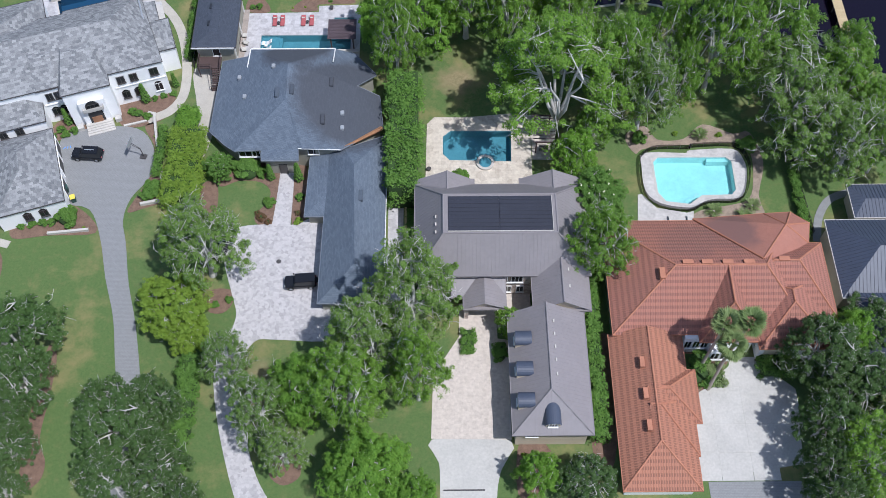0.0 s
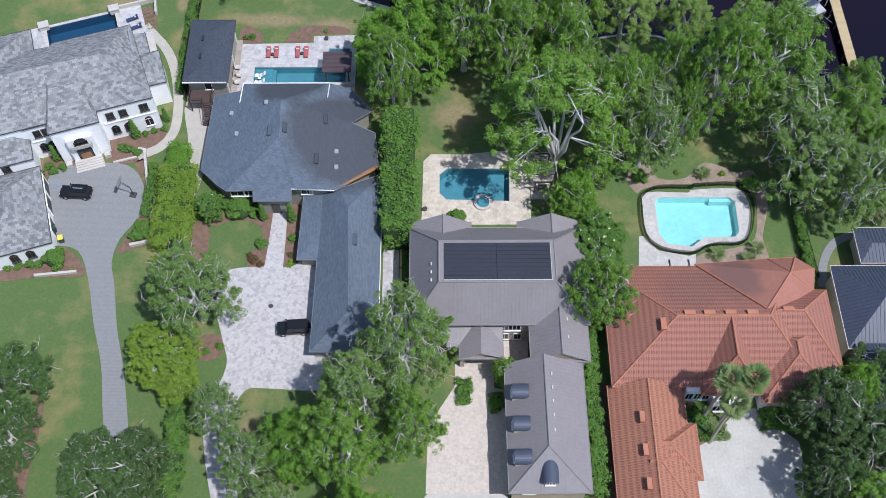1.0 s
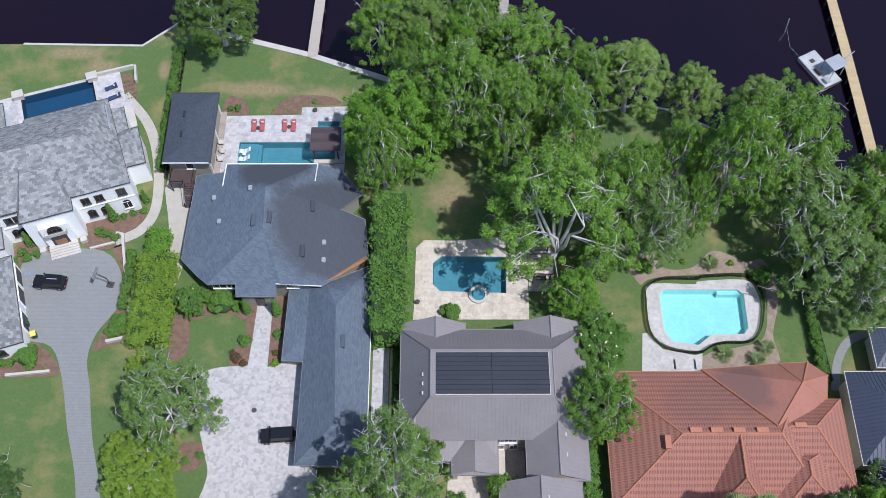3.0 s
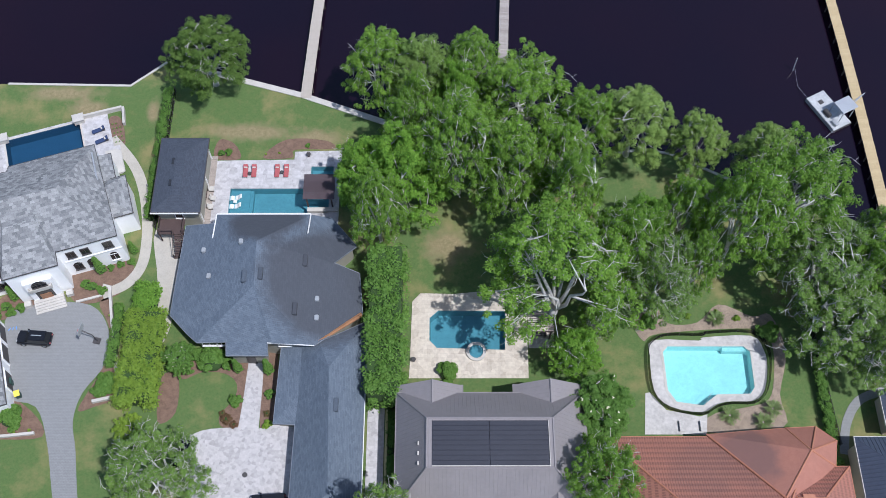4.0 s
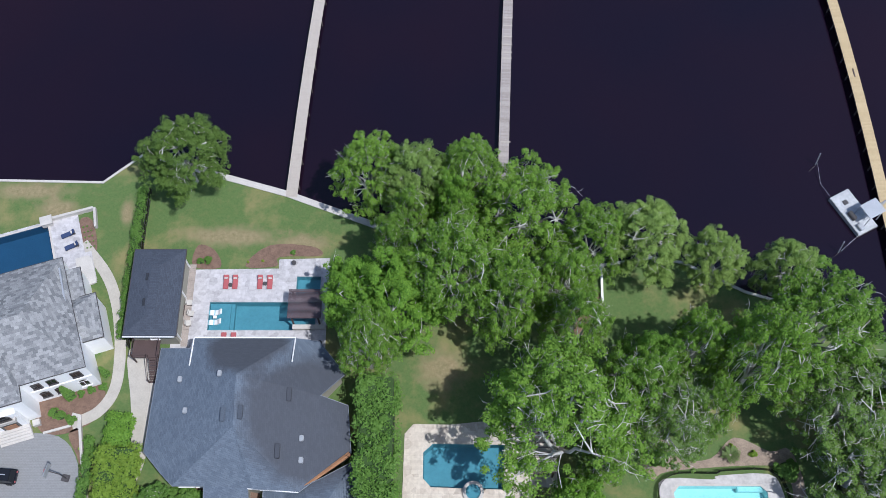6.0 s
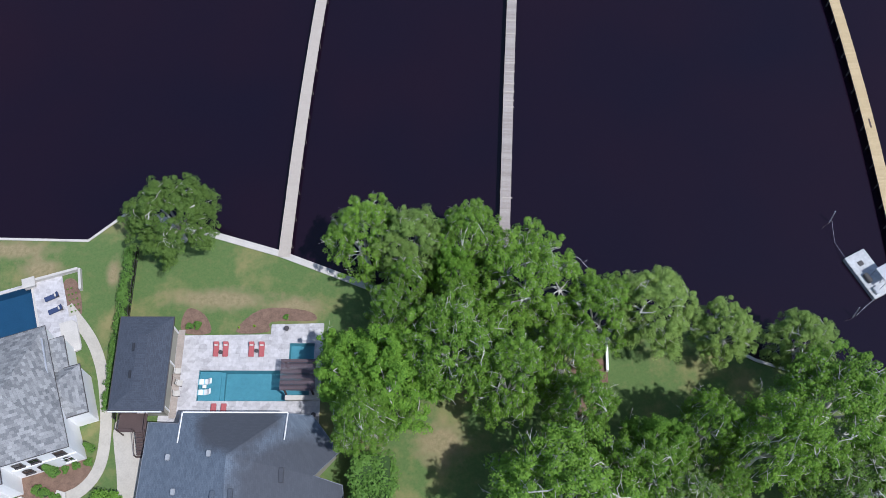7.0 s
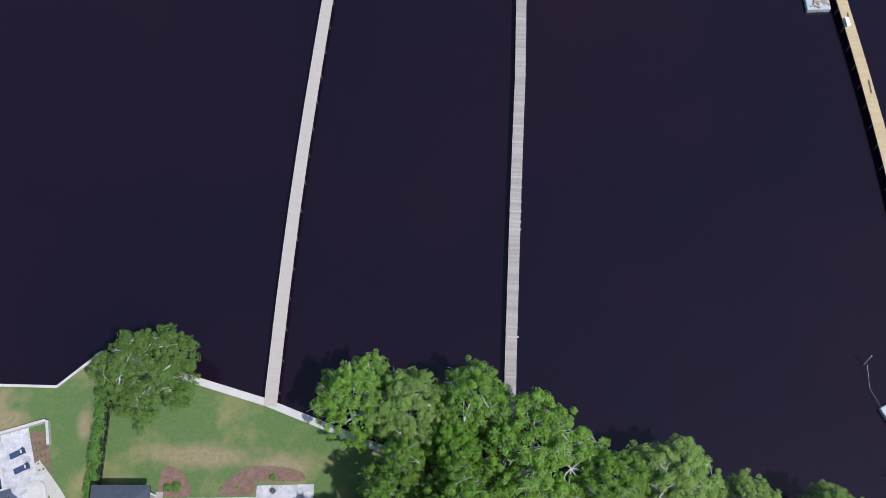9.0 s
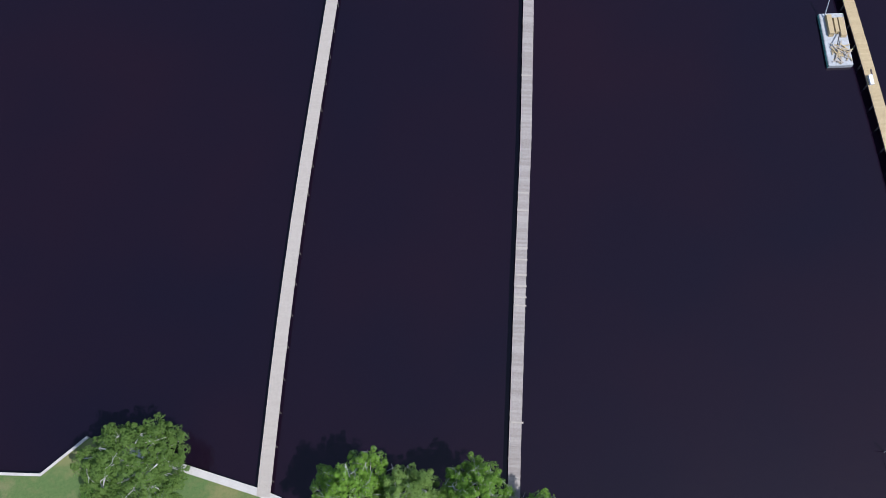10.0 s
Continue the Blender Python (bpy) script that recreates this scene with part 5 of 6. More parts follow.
# kind, x, y, crown radius, height
TREES = [
    ("olive", -32.5, 130.4, 5.6, 13.5),
    ("oak", -7.0, 127.0, 4.6, 15.5), ("cypress", -0.8, 125.6, 4.8, 16.4), ("oak", 6.6, 126.2, 4.6, 16.4), ("oak", 14.4, 120.4, 6.4, 18),
    ("oak", -2.4, 115.0, 5.6, 15.5), ("oak", -6.2, 102.4, 5.6, 15.6), ("bright", -3.0, 108.6, 6.0, 16.5), ("oak", 4.6, 111.0, 6.4, 17.5), ("oak", 11.4, 107.6, 7.0, 19),
    ("bright", -7.6, 109.6, 4.8, 13), ("big", 17.0, 90.4, 9.0, 24), ("oak", 19.6, 103.4, 6.0, 18),
    ("cypress", 29.8, 117.4, 5.0, 15), ("cypress", 38.6, 114.4, 5.4, 15), ("cypress", 48.0, 113.2, 5.6, 15), ("oak", 22.4, 116.6, 4.4, 13), ("bright", 4.6, 121.0, 3.8, 13), ("oak", 18.4, 110.6, 6.0, 16.5),
    ("oak", 41.4, 99.4, 8.0, 20.5), ("bright", 28.4, 99.0, 5.8, 17), ("oak", 49.0, 103.4, 7.2, 17.5), ("oak", 34.8, 102.0, 5.8, 17), ("pale", 52.0, 94.0, 6.6, 16), ("pale", 53.8, 87.2, 6.2, 14), ("pale", 58.8, 84.0, 5.2, 13), ("oak", 60.5, 98, 6.2, 14),
    ("oak", 21.2, 67.0, 4.6, 12.8), ("magnolia", 21.8, 76.6, 4.4, 8.5), ("bright", 19.6, 84.0, 3.4, 8), ("oak", 22.6, 88.4, 4.0, 10),
    ("pale", -31.6, 67.4, 6.0, 17), ("lime", -35.0, 60.2, 4.6, 8.0), ("lime", -38.6, 63.4, 3.4, 7), ("lime", -33.6, 57.0, 4.2, 8.5), ("magnolia", -32.2, 84.4, 3.3, 6), ("lime", -37.6, 74.6, 3.0, 6),
    ("pale", -3.6, 58.6, 6.2, 18.5), ("pale", -9.0, 53.2, 6.0, 17.5), ("oak", -2.8, 48.6, 5.2, 16), ("bright", -16.2, 47.6, 6.2, 12.5), ("oak", -11.4, 46.4, 5.0, 14), ("pale", -22.6, 45.2, 4.0, 11), ("bright", -9.0, 37.2, 5.6, 9.5), ("bright", -3.2, 34.4, 4.0, 8),
    # dark kind on this edge deepens its shade; three small ones added for that
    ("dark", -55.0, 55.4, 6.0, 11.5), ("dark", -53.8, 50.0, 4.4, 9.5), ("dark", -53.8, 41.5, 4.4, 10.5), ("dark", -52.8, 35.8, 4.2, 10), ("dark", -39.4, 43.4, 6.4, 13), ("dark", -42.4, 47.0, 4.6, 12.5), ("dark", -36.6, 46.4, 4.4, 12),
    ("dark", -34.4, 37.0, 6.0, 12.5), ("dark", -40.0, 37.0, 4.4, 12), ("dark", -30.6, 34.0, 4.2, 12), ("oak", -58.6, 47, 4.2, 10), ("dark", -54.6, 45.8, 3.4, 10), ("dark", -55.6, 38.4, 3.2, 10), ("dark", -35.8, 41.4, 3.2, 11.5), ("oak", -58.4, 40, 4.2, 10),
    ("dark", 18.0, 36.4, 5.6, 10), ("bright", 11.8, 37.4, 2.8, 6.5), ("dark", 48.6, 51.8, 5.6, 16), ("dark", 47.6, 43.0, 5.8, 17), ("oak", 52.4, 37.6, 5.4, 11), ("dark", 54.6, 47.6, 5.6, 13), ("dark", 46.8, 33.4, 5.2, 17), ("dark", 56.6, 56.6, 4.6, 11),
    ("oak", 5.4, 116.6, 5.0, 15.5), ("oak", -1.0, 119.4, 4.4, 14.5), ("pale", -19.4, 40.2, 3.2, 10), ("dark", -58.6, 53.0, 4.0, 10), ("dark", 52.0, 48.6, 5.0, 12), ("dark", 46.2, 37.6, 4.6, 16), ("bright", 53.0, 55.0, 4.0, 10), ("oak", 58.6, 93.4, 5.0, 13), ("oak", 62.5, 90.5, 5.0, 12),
    ("oak", 63.6, 84, 5.6, 12), ("pale", 30.2, 92.4, 4.8, 16), ("oak", 25.2, 95.6, 4.8, 16.5), ("oak", 35.4, 94.4, 4.2, 15), ("oak", 9.3, 58.2, 2.9, 5), ("pale", -27.4, 52.4, 3.6, 10),
]
used = {}
trnd = random.Random(5)
for kind, x, y, R, Hh in TREES:
    ks = KINDS[kind]
    src = ks[used.get(kind, 0) % len(ks)]
    first = used.get(kind, 0) < len(ks)
    used[kind] = used.get(kind, 0) + 1
    h0 = {"oak": 14, "olive": 14, "pale": 14, "bright": 13, "lime": 13, "magnolia": 13, "cypress": 18, "big": 14, "dark": 14}[kind]
    m = pose(x, y, 0, 0, 0, 0 if kind == "big" else trnd.uniform(0, 360)) @ Matrix.Diagonal((R / 6.9, R / 6.9, Hh / h0, 1))
    if first:
        src.matrix_basis = m
    else:
        copy_thing(src, m)


def hedge(x0, x1, y0, y1, h, leaf, label, size=0.36, seed=1, rough=0.45, m=None, density=1.0):
    """A clipped or loose hedge: a dark core inside a skin of leaves."""
    rng = np.random.default_rng(seed)
    rnd = random.Random(seed)
    t = thing("hedge", label, "hedge")
    if m is not None:
        t.matrix_basis = m
    area = (x1 - x0) * (y1 - y0) + 2 * h * ((x1 - x0) + (y1 - y0))
    n = max(8, int(area / (rough * rough * 3.2) * density))
    cs, rs = [], []
    for _ in range(n):
        u = rnd.random()
        if u < 0.55:
            p = (rnd.uniform(x0, x1), rnd.uniform(y0, y1), h - rough * rnd.uniform(0.2, 1.2))
        else:
            e = rnd.random() * 2 * ((x1 - x0) + (y1 - y0))
            if e < 2 * (x1 - x0):
                p = (x0 + e / 2, rnd.choice((y0, y1)), rnd.uniform(0.2, h - rough))
            else:
                p = (rnd.choice((x0, x1)), y0 + (e - 2 * (x1 - x0)) / 2, rnd.uniform(0.2, h - rough))
        cs.append(p)
        rs.append(rough * rnd.uniform(0.7, 1.5))
    part("leaves", leaf_mesh("leaves", leaf_cloud(cs, rs, 34, size * 0.72, rng), leaf), leaf, t)
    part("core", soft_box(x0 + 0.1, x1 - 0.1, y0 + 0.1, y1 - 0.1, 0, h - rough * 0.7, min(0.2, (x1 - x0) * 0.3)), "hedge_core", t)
    return t


hedge(-7.3, -2.9, 78.0, 99.4, 6.2, "hedge_leaf", "tall loose green hedge between two pools", 0.5, 3, 0.8)
hedge(-39.6, -35.2, 78.4, 91.0, 3.4, "lime_leaf", "loose yellow-green hedge along the drive", 0.45, 4, 0.7, density=2.0)
hedge(-39.2, -36.5, 91.8, 95.2, 2.6, "bright_leaf", "rounded bright green garden bush", 0.4, 24, 0.6, density=2.0)
hedge(-42.0, -41.0, 84.0, 92.4, 1.5, "hedge_leaf", "narrow dark green hedge behind the low wall", 0.36, 14, 0.45)
hedge(-39.9, -38.9, 106, 128.6, 1.9, "hedge_leaf", "narrow clipped green boundary hedge", 0.3, 5, 0.4)
hedge(-34.2, -32.4, 32.0, 52.0, 2.6, "hedge_leaf", "clipped green hedge along the lawn", 0.36, 6, 0.5)
hedge(19.4, 21.0, 42.6, 63.0, 3.4, "hedge_leaf", "tall narrow hedge between the houses", 0.4, 7, 0.55)
hedge(21.0, 21.6, 63.0, 75.0, 2.0, "hedge_leaf", "low green hedge beside the tiled house", 0.35, 17, 0.5)
hedge(-4.4, -3.7, 65.4, 77.0, 1.6, "hedge_leaf", "narrow hedge beside the metal roof", 0.3, 8, 0.4)
hedge(3.0, 4.7, 55.0, 58.4, 0.9, "hedge_leaf", "square clipped green box hedge", 0.25, 9, 0.3)
hedge(7.2, 8.7, 54.6, 56.2, 0.9, "hedge_leaf", "square clipped green box hedge", 0.25, 10, 0.3)
hedge(51.8, 52.7, 72.4, 84.0, 1.6, "hedge_leaf", "narrow vine-covered hedge along the fence", 0.3, 12, 0.4)
hedge(-33.8, -31.8, 43.5, 54.4, 2.6, "hedge_leaf", "tall green hedge along the side lawn", 0.36, 19, 0.5)
hedge(42.2, 46.4, 51.2, 55.2, 1.8, "hedge_leaf", "shaded shrubs beside the entrance", 0.4, 13, 0.5)
hedge(32.0, 35.4, 50.2, 54.4, 1.6, "hedge_leaf", "dense green courtyard shrub mass", 0.4, 15, 0.5)
hedge(35.2, 37.2, 50.2, 53.0, 1.4, "palm_leaf", "pale fern-like plants in the courtyard", 0.4, 16, 0.5)


def shrub_kind(leaf, label, seed, size=0.145, per=150):
    rng = np.random.default_rng(seed)
    rnd = random.Random(seed)
    t = thing("shrub", label, "shrub")
    cs, rs = [], []
    for _ in range(26):
        az, el = rnd.uniform(0, 6.28), math.asin(rnd.uniform(-0.1, 1))
        k = rnd.uniform(0.6, 0.85)
        cs.append((k * math.cos(el) * math.cos(az), k * math.cos(el) * math.sin(az), 0.35 + 0.75 * k * math.sin(el)))
        rs.append(rnd.uniform(0.18, 0.34))
    part("leaves", leaf_mesh("leaves", leaf_cloud(cs, rs, per, size, rng), leaf), leaf, t)
    bm = bmesh.new()
    bmesh.ops.create_icosphere(bm, subdivisions=2, radius=0.6)
    for v in bm.verts:
        v.co.z = max(0.0, 0.35 + v.co.z * 0.85)
        v.co *= 1 + 0.12 * noise.noise(v.co * 3)
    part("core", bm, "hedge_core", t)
    return t


SHRUBS = [
    ("hedge_leaf", "rounded dark green garden shrub", [(3.0, 82.9, 2.1), (-28.0, 84.4, 1.7), (-30.2, 85.4, 0.9), (-24.6, 79.2, 0.8), (-42.0, 81.2, 1.5), (-53.6, 76.6, 1.5), (8.0, 54.4, 0.9), (30.5, 90.2, 1.0), (46.4, 88.8, 1.3), (-25.9, 84.9, 0.5), (-26.2, 83.7, 0.4), (-20.2, 80.0, 0.6), (-42.6, 99.2, 0.5), (-41.2, 99.6, 0.5), (-44.0, 98.6, 0.45), (-46.0, 95.6, 0.6), (-47.0, 96.0, 0.6), (-44.6, 95.2, 0.6), (-56.6, 91.8, 0.6), (-55.4, 92.4, 0.6), (-57.4, 92.6, 0.6), (-58.2, 91.4, 0.5), (-60.0, 75.6, 0.6), (-58.6, 75.8, 0.6), (-57.0, 75.9, 0.6), (-55.6, 76.0, 0.6), (-63.6, 69.6, 0.9), (-64.2, 66.0, 0.8), (-29.4, 117.8, 0.5), (-30.4, 117.6, 0.45), (-17.6, 119.0, 0.35), (-28.9, 63.4, 0.5), (-30.8, 62.6, 0.5), (52.6, 70.6, 0.8), (22.8, 110.5, 0.8)]),
    ("red_leaf", "low shrub with red flowers", [(-25.6, 76.6, 1.0), (-24.6, 75.9, 0.9), (-26.2, 77.4, 0.8), (-20.4, 77.4, 0.8), (22.0, 108.4, 0.9), (23.4, 107.4, 0.8)]),
    ("lime_leaf", "low yellow-green shrub in mulch", [(-20.2, 75.9, 0.9), (-42.3, 83, 0.5), (-42.2, 86, 0.5), (-42.4, 89.5, 0.5), (-43, 91.4, 0.5), (-51.0, 75.2, 0.5), (-53, 75.0, 0.5), (36.0, 91.2, 0.9), (40.0, 91.6, 1.0), (42.6, 90.8, 1.0), (-23.8, 117.6, 0.35), (-21.8, 117.8, 0.4), (11.4, 38.4, 0.9), (10.6, 40.8, 0.8)]),
]
for i, (leaf, lab, spots) in enumerate(SHRUBS):
    proto = shrub_kind(leaf, lab, 200 + i)
    for k, (x, y, r) in enumerate(spots):
        m = pose(x, y, 0, 0, 0, (k * 77) % 360) @ Matrix.Diagonal((0.78 * r, 0.78 * r, 0.8 * r, 1))
        if k == 0:
            proto.matrix_basis = m
        else:
            copy_thing(proto, m)

# slim cypress cones by the white facade
cone = None
for x, y, h in ((-24.7, 83.5, 3.6), (-20.6, 83.3, 3.4), (-45.2, 98.2, 3.4), (-56.4, 94.0, 3.0), (-43.0, 100.0, 2.6), (-41.0, 101.2, 2.6), (-61.2, 76.3, 2.4), (-56.2, 77.6, 2.4)):
    m = pose(x, y, 0) @ Matrix.Diagonal((h / 3, h / 3, h / 3, 1))
    if cone is None:
        cone = thing("cypress_shrub", "slim dark conical cypress in a mulch bed", "shrub")
        rng = np.random.default_rng(9)
        cs = [(0.42 * (1 - z / 3.1) * math.cos(a), 0.42 * (1 - z / 3.1) * math.sin(a), z) for z, a in zip(np.linspace(0.2, 2.9, 40), np.arange(40) * 2.4)]
        part("leaves", leaf_mesh("leaves", leaf_cloud(cs, [0.2] * 40, 40, 0.16, rng, flat=1.2), "hedge_leaf"), "hedge_leaf", cone)
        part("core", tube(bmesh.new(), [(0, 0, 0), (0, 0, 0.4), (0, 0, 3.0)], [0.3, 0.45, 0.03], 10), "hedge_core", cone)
        cone.matrix_basis = m
    else:
        copy_thing(cone, m)


def palm(x, y, h, lean, seed, fronds=38, length=2.1, trunk=True):
    rnd = random.Random(seed)
    t = thing("palm_tree" if trunk else "sago_palm", "fan palm with grey-green crown and bare trunk" if trunk else "low spiky sago palm in a mulch bed", "palm", at=pose(x, y, 0))
    top = Vector((lean[0], lean[1], h))
    if trunk:
        part("trunk", tube(bmesh.new(), [(0, 0, -0.2), tuple(top * 0.33), tuple(top * 0.66), tuple(top)], [0.3, 0.2, 0.18, 0.2], 8), "palm_bark", t)
    bm = bmesh.new()
    for k in range(fronds):
        az = k * 2.399
        el = rnd.uniform(-0.5, 1.2) if trunk else rnd.uniform(0.05, 0.9)
        L = length * rnd.uniform(0.8, 1.1)
        d = Vector((math.cos(az) * math.cos(el), math.sin(az) * math.cos(el), math.sin(el)))
        side = d.cross(Vector((0, 0, 1))).normalized()
        upv = side.cross(d)
        stem = top + d * L * 0.45 if trunk else top
        tube(bm, [top, stem], [0.03, 0.02], 3, cap=False) if trunk else None
        for j in range(-5, 6) if trunk else range(2, 12):
            if trunk:
                a = j * 0.22
                tip = stem + (d * math.cos(a) + side * math.sin(a)) * L * 0.6 - Vector((0, 0, 0.25 * L * abs(math.sin(a)) + 0.1))
                w = side * 0.1
                v = [bm.verts.new(stem - w), bm.verts.new(stem + w), bm.verts.new((stem + tip) / 2 + w * 1.6 + upv * 0.06), bm.verts.new(tip), bm.verts.new((stem + tip) / 2 - w * 1.6 + upv * 0.06)]
                bm.faces.new(v)
            else:
                c = top + d * (L * j / 12) - Vector((0, 0, 0.25 * (j / 12) ** 2))
                for sg in (-1, 1):
                    tip = c + side * sg * 0.3 * math.sin(math.pi * j / 13) + d * 0.12
                    bm.faces.new([bm.verts.new(c - d * 0.05), bm.verts.new(c + d * 0.05), bm.verts.new(tip)])
    part("crown", bm, "palm_leaf", t)
    if not trunk:
        part("trunk", tube(bmesh.new(), [(0, 0, -0.1), (0, 0, 0.5)], [0.2, 0.14], 8), "palm_bark", t)
    return t


palm(35.1, 49.7, 11.5, (0.6, 1.0), 1)
palm(34.5, 52.8, 12.5, (0.6, 0.4), 2)
palm(36.4, 52.0, 12.8, (1.6, 1.2), 3)
for i, (x, y) in enumerate(((39.8, 77.0), (45.5, 77.9), (44.0, 76.1), (39.6, 90.6))):
    palm(x, y, 0.5, (0, 0), 20 + i, 30, 1.5, trunk=False)

# ---- vehicles ----
def wheel(parent, x, y, r):
    w = new("wheel")
    w.parent = parent
    w.matrix_basis = pose(x, y, r, 90, 0, 0)
    part("tyre", ring(r * 0.62, r, -0.11, 0.11, 18), "tyre", w)
    part("rim", ring(0.02, r * 0.62, -0.08, 0.08, 14), "steel", w)


def suv(label, at, length=4.6, boxy=False):
    c = thing("car", label, "car", at=at)
    L, W = length / 2, 0.95
    body = boxes((-L, L, -W, W, 0.35, 0.98))
    bmesh.ops.bevel(body, geom=body.edges[:], offset=0.14, segments=3, affect="EDGES")
    part("body", body, "car_black", c)
    x0, x1, t0, t1 = (-L + 0.12, L * 0.42, -L + 0.2, L * 0.3) if boxy else (-L + 0.15, L * 0.5, -L + 0.55, L * 0.2)
    bm = bmesh.new()
    lo = [bm.verts.new((x, y, 0.95)) for x, y in ((x0, -0.86), (x1, -0.86), (x1, 0.86), (x0, 0.86))]
    hi = [bm.verts.new((x, y, 1.66)) for x, y in ((t0, -0.7), (t1, -0.7), (t1, 0.7), (t0, 0.7))]
    for k in range(4):
        bm.faces.new((lo[k], lo[(k + 1) % 4], hi[(k + 1) % 4], hi[k]))
    part("window_band", bm, "glass", c)
    part("roof", soft_box(t0 - 0.04, t1 + 0.04, -0.74, 0.74, 1.62, 1.76, 0.06), "car_black", c)
    for x in (-L * 0.62, L * 0.62):
        for y in (-W + 0.06, W - 0.06):
            wheel(c, x, y, 0.38)
    for y in (-0.62, 0.62):
        part("headlight", soft_box(L - 0.08, L + 0.02, y - 0.16, y + 0.16, 0.72, 0.88, 0.03), "steel", c, "clear headlight")
        part("tail_light", soft_box(-L - 0.02, -L + 0.08, y - 0.12, y + 0.12, 0.72, 0.92, 0.03), "red_cushion", c, "red tail light")
        part("mirror", soft_box(L * 0.36, L * 0.46, y * 1.68 - 0.1, y * 1.68 + 0.1, 1.0, 1.18, 0.03), "car_black", c)
    if boxy:
        part("spare_wheel", ring(0.05, 0.38, -0.12, 0.12, 18), "tyre", c).matrix_basis = pose(-L - 0.12, 0, 0.95, 90, 0, 90)
    else:
        part("roof_strip", boxes((t0 + 0.5, t1 - 0.3, -0.06, 0.06, 1.765, 1.78)), "steel", c, "pale roof strip")
    return c


suv("black sport utility vehicle parked on the forecourt", pose(-52.4, 87.8, 0.05, 0, 0, 176))
suv("black boxy off-roader parked beside the garage roof", pose(-19.2, 65.8, 0.06, 0, 0, 184), 4.4, True)
suv("dark car parked under an oak", pose(-30.6, 71.6, 0.05, 0, 0, 70), 4.4)

# ---- forecourt things ----
hoop = thing("basketball_hoop", "portable basketball hoop with clear backboard", "hoop", at=pose(-44.4, 87.7, 0, 0, 0, 78))
part("base", soft_box(-0.45, 0.45, -0.7, 0.3, 0.05, 0.25, 0.06), "dark_trim", hoop)
part("pole", tube(bmesh.new(), [(0, -0.3, 0.2), (0, -0.2, 2.2), (0, 0.9, 3.2)], [0.07, 0.07, 0.06], 8), "dark_trim", hoop)
part("arm", tube(bmesh.new(), [(0, -0.2, 2.0), (0, 1.1, 2.8)], [0.04, 0.04], 6), "dark_trim", hoop)
part("backboard", boxes((-0.85, 0.85, 1.1, 1.16, 2.7, 3.75)), "steel", hoop)
part("rim", ring(0.2, 0.25, -0.02, 0.02, 18), "red_cushion", hoop).location = (0, 1.42, 2.9)
for x, y, mt, lid, lab in ((-53.2, 79.9, "green_plastic", "yellow", "dark bin with a yellow lid"), (-54.6, 81.6, "green_plastic", "green_plastic", "dark green wheeled waste bin")):
    b = thing("waste_bin", lab, "bin", at=pose(x, y, 0.05, 0, 0, 20))
    part("bin_body", soft_box(-0.33, 0.33, -0.38, 0.38, 0.0, 1.0, 0.06), mt, b)
    part("lid", soft_box(-0.38, 0.38, -0.43, 0.43, 1.0, 1.09, 0.03), lid, b)


def low_wall(line, w, h, mat_name, label):
    return tagged(part("garden_wall", wall_line(line, w, -0.1, h), mat_name), label, "wall", kind="structure")


low_wall([(-43.5, 95.0), (-42.5, 90.3), (-41.2, 85.1), (-40.2, 79.8)], 0.35, 0.6, "stone", "low pale wall beside the forecourt")
low_wall([(-43.4, 79.0), (-40.4, 79.7)], 0.4, 0.6, "stone", "low pale stone retaining wall")
low_wall([(-56.0, 74.2), (-50.2, 74.8)], 0.35, 0.5, "stone", "low pale stone retaining wall")
low_wall([(-48.0, 93.4), (-44.6, 94.4)], 0.3, 0.3, "stone", "low kerb at the planting bed")
low_wall([(25.0, 117.0), (24.8, 111.6)], 0.3, 0.7, "stucco", "low white wall on the river lawn")
low_wall([(-4.75, 65.6), (-4.75, 77.6)], 0.3, 1.2, plain("yellow_timber", (0.55, 0.45, 0.2), 0.7), "pale yellow timber edging")
low_wall([(-52.6, 123.9), (-46.4, 125.8)], 0.35, 0.8, "stone", "pale stone wall beside the dark pool")
low_wall([(-46.2, 125.8), (-45.6, 122.8)], 0.35, 0.8, "stone", "pale stone wall beside the dark pool")
for x, y in ((-52.6, 123.6), (-63.4, 120.0)):
    pl = thing("pillar", "square white stone pillar by the pool", "pillar", at=pose(x, y, 0, 0, 0, 18))
    part("shaft", boxes((-0.75, 0.75, -0.6, 0.6, 0, 0.9)), "stone", pl)
    part("cap", boxes((-0.85, 0.85, -0.7, 0.7, 0.9, 1.0)), "stone", pl)
low_wall([(-44.6, 95.8), (-43.6, 95.6), (-43.4, 94.0)], 0.5, 0.45, "stone", "pale stone garden steps")


# ---- pool furniture ----
def lounger(x, y, ang, cushion, label, group):
    t = thing("sun_lounger", label, "sun lounger", group, at=pose(x, y, 0.1, 0, 0, ang))
    part("lounger_frame", boxes((-0.33, 0.33, -0.95, 0.95, 0.2, 0.26)), "dark_trim", t)
    for a in (-0.28, 0.28):
        for b in (-0.8, 0.8):
            part("leg", boxes((a - 0.03, a + 0.03, b - 0.03, b + 0.03, 0, 0.2)), "dark_trim", t)
    part("mattress", soft_box(-0.36, 0.36, -1.0, 0.35, 0.26, 0.36, 0.04), cushion, t)
    bk = part("backrest", soft_box(-0.36, 0.36, 0.0, 0.75, 0.0, 0.1, 0.04), cushion, t)
    bk.matrix_basis = pose(0, 0.33, 0.3, 28)
    part("pillow", soft_box(-0.26, 0.26, 0.4, 0.66, 0.5, 0.6, 0.05), "stone", t, "pale head pillow")
    return t


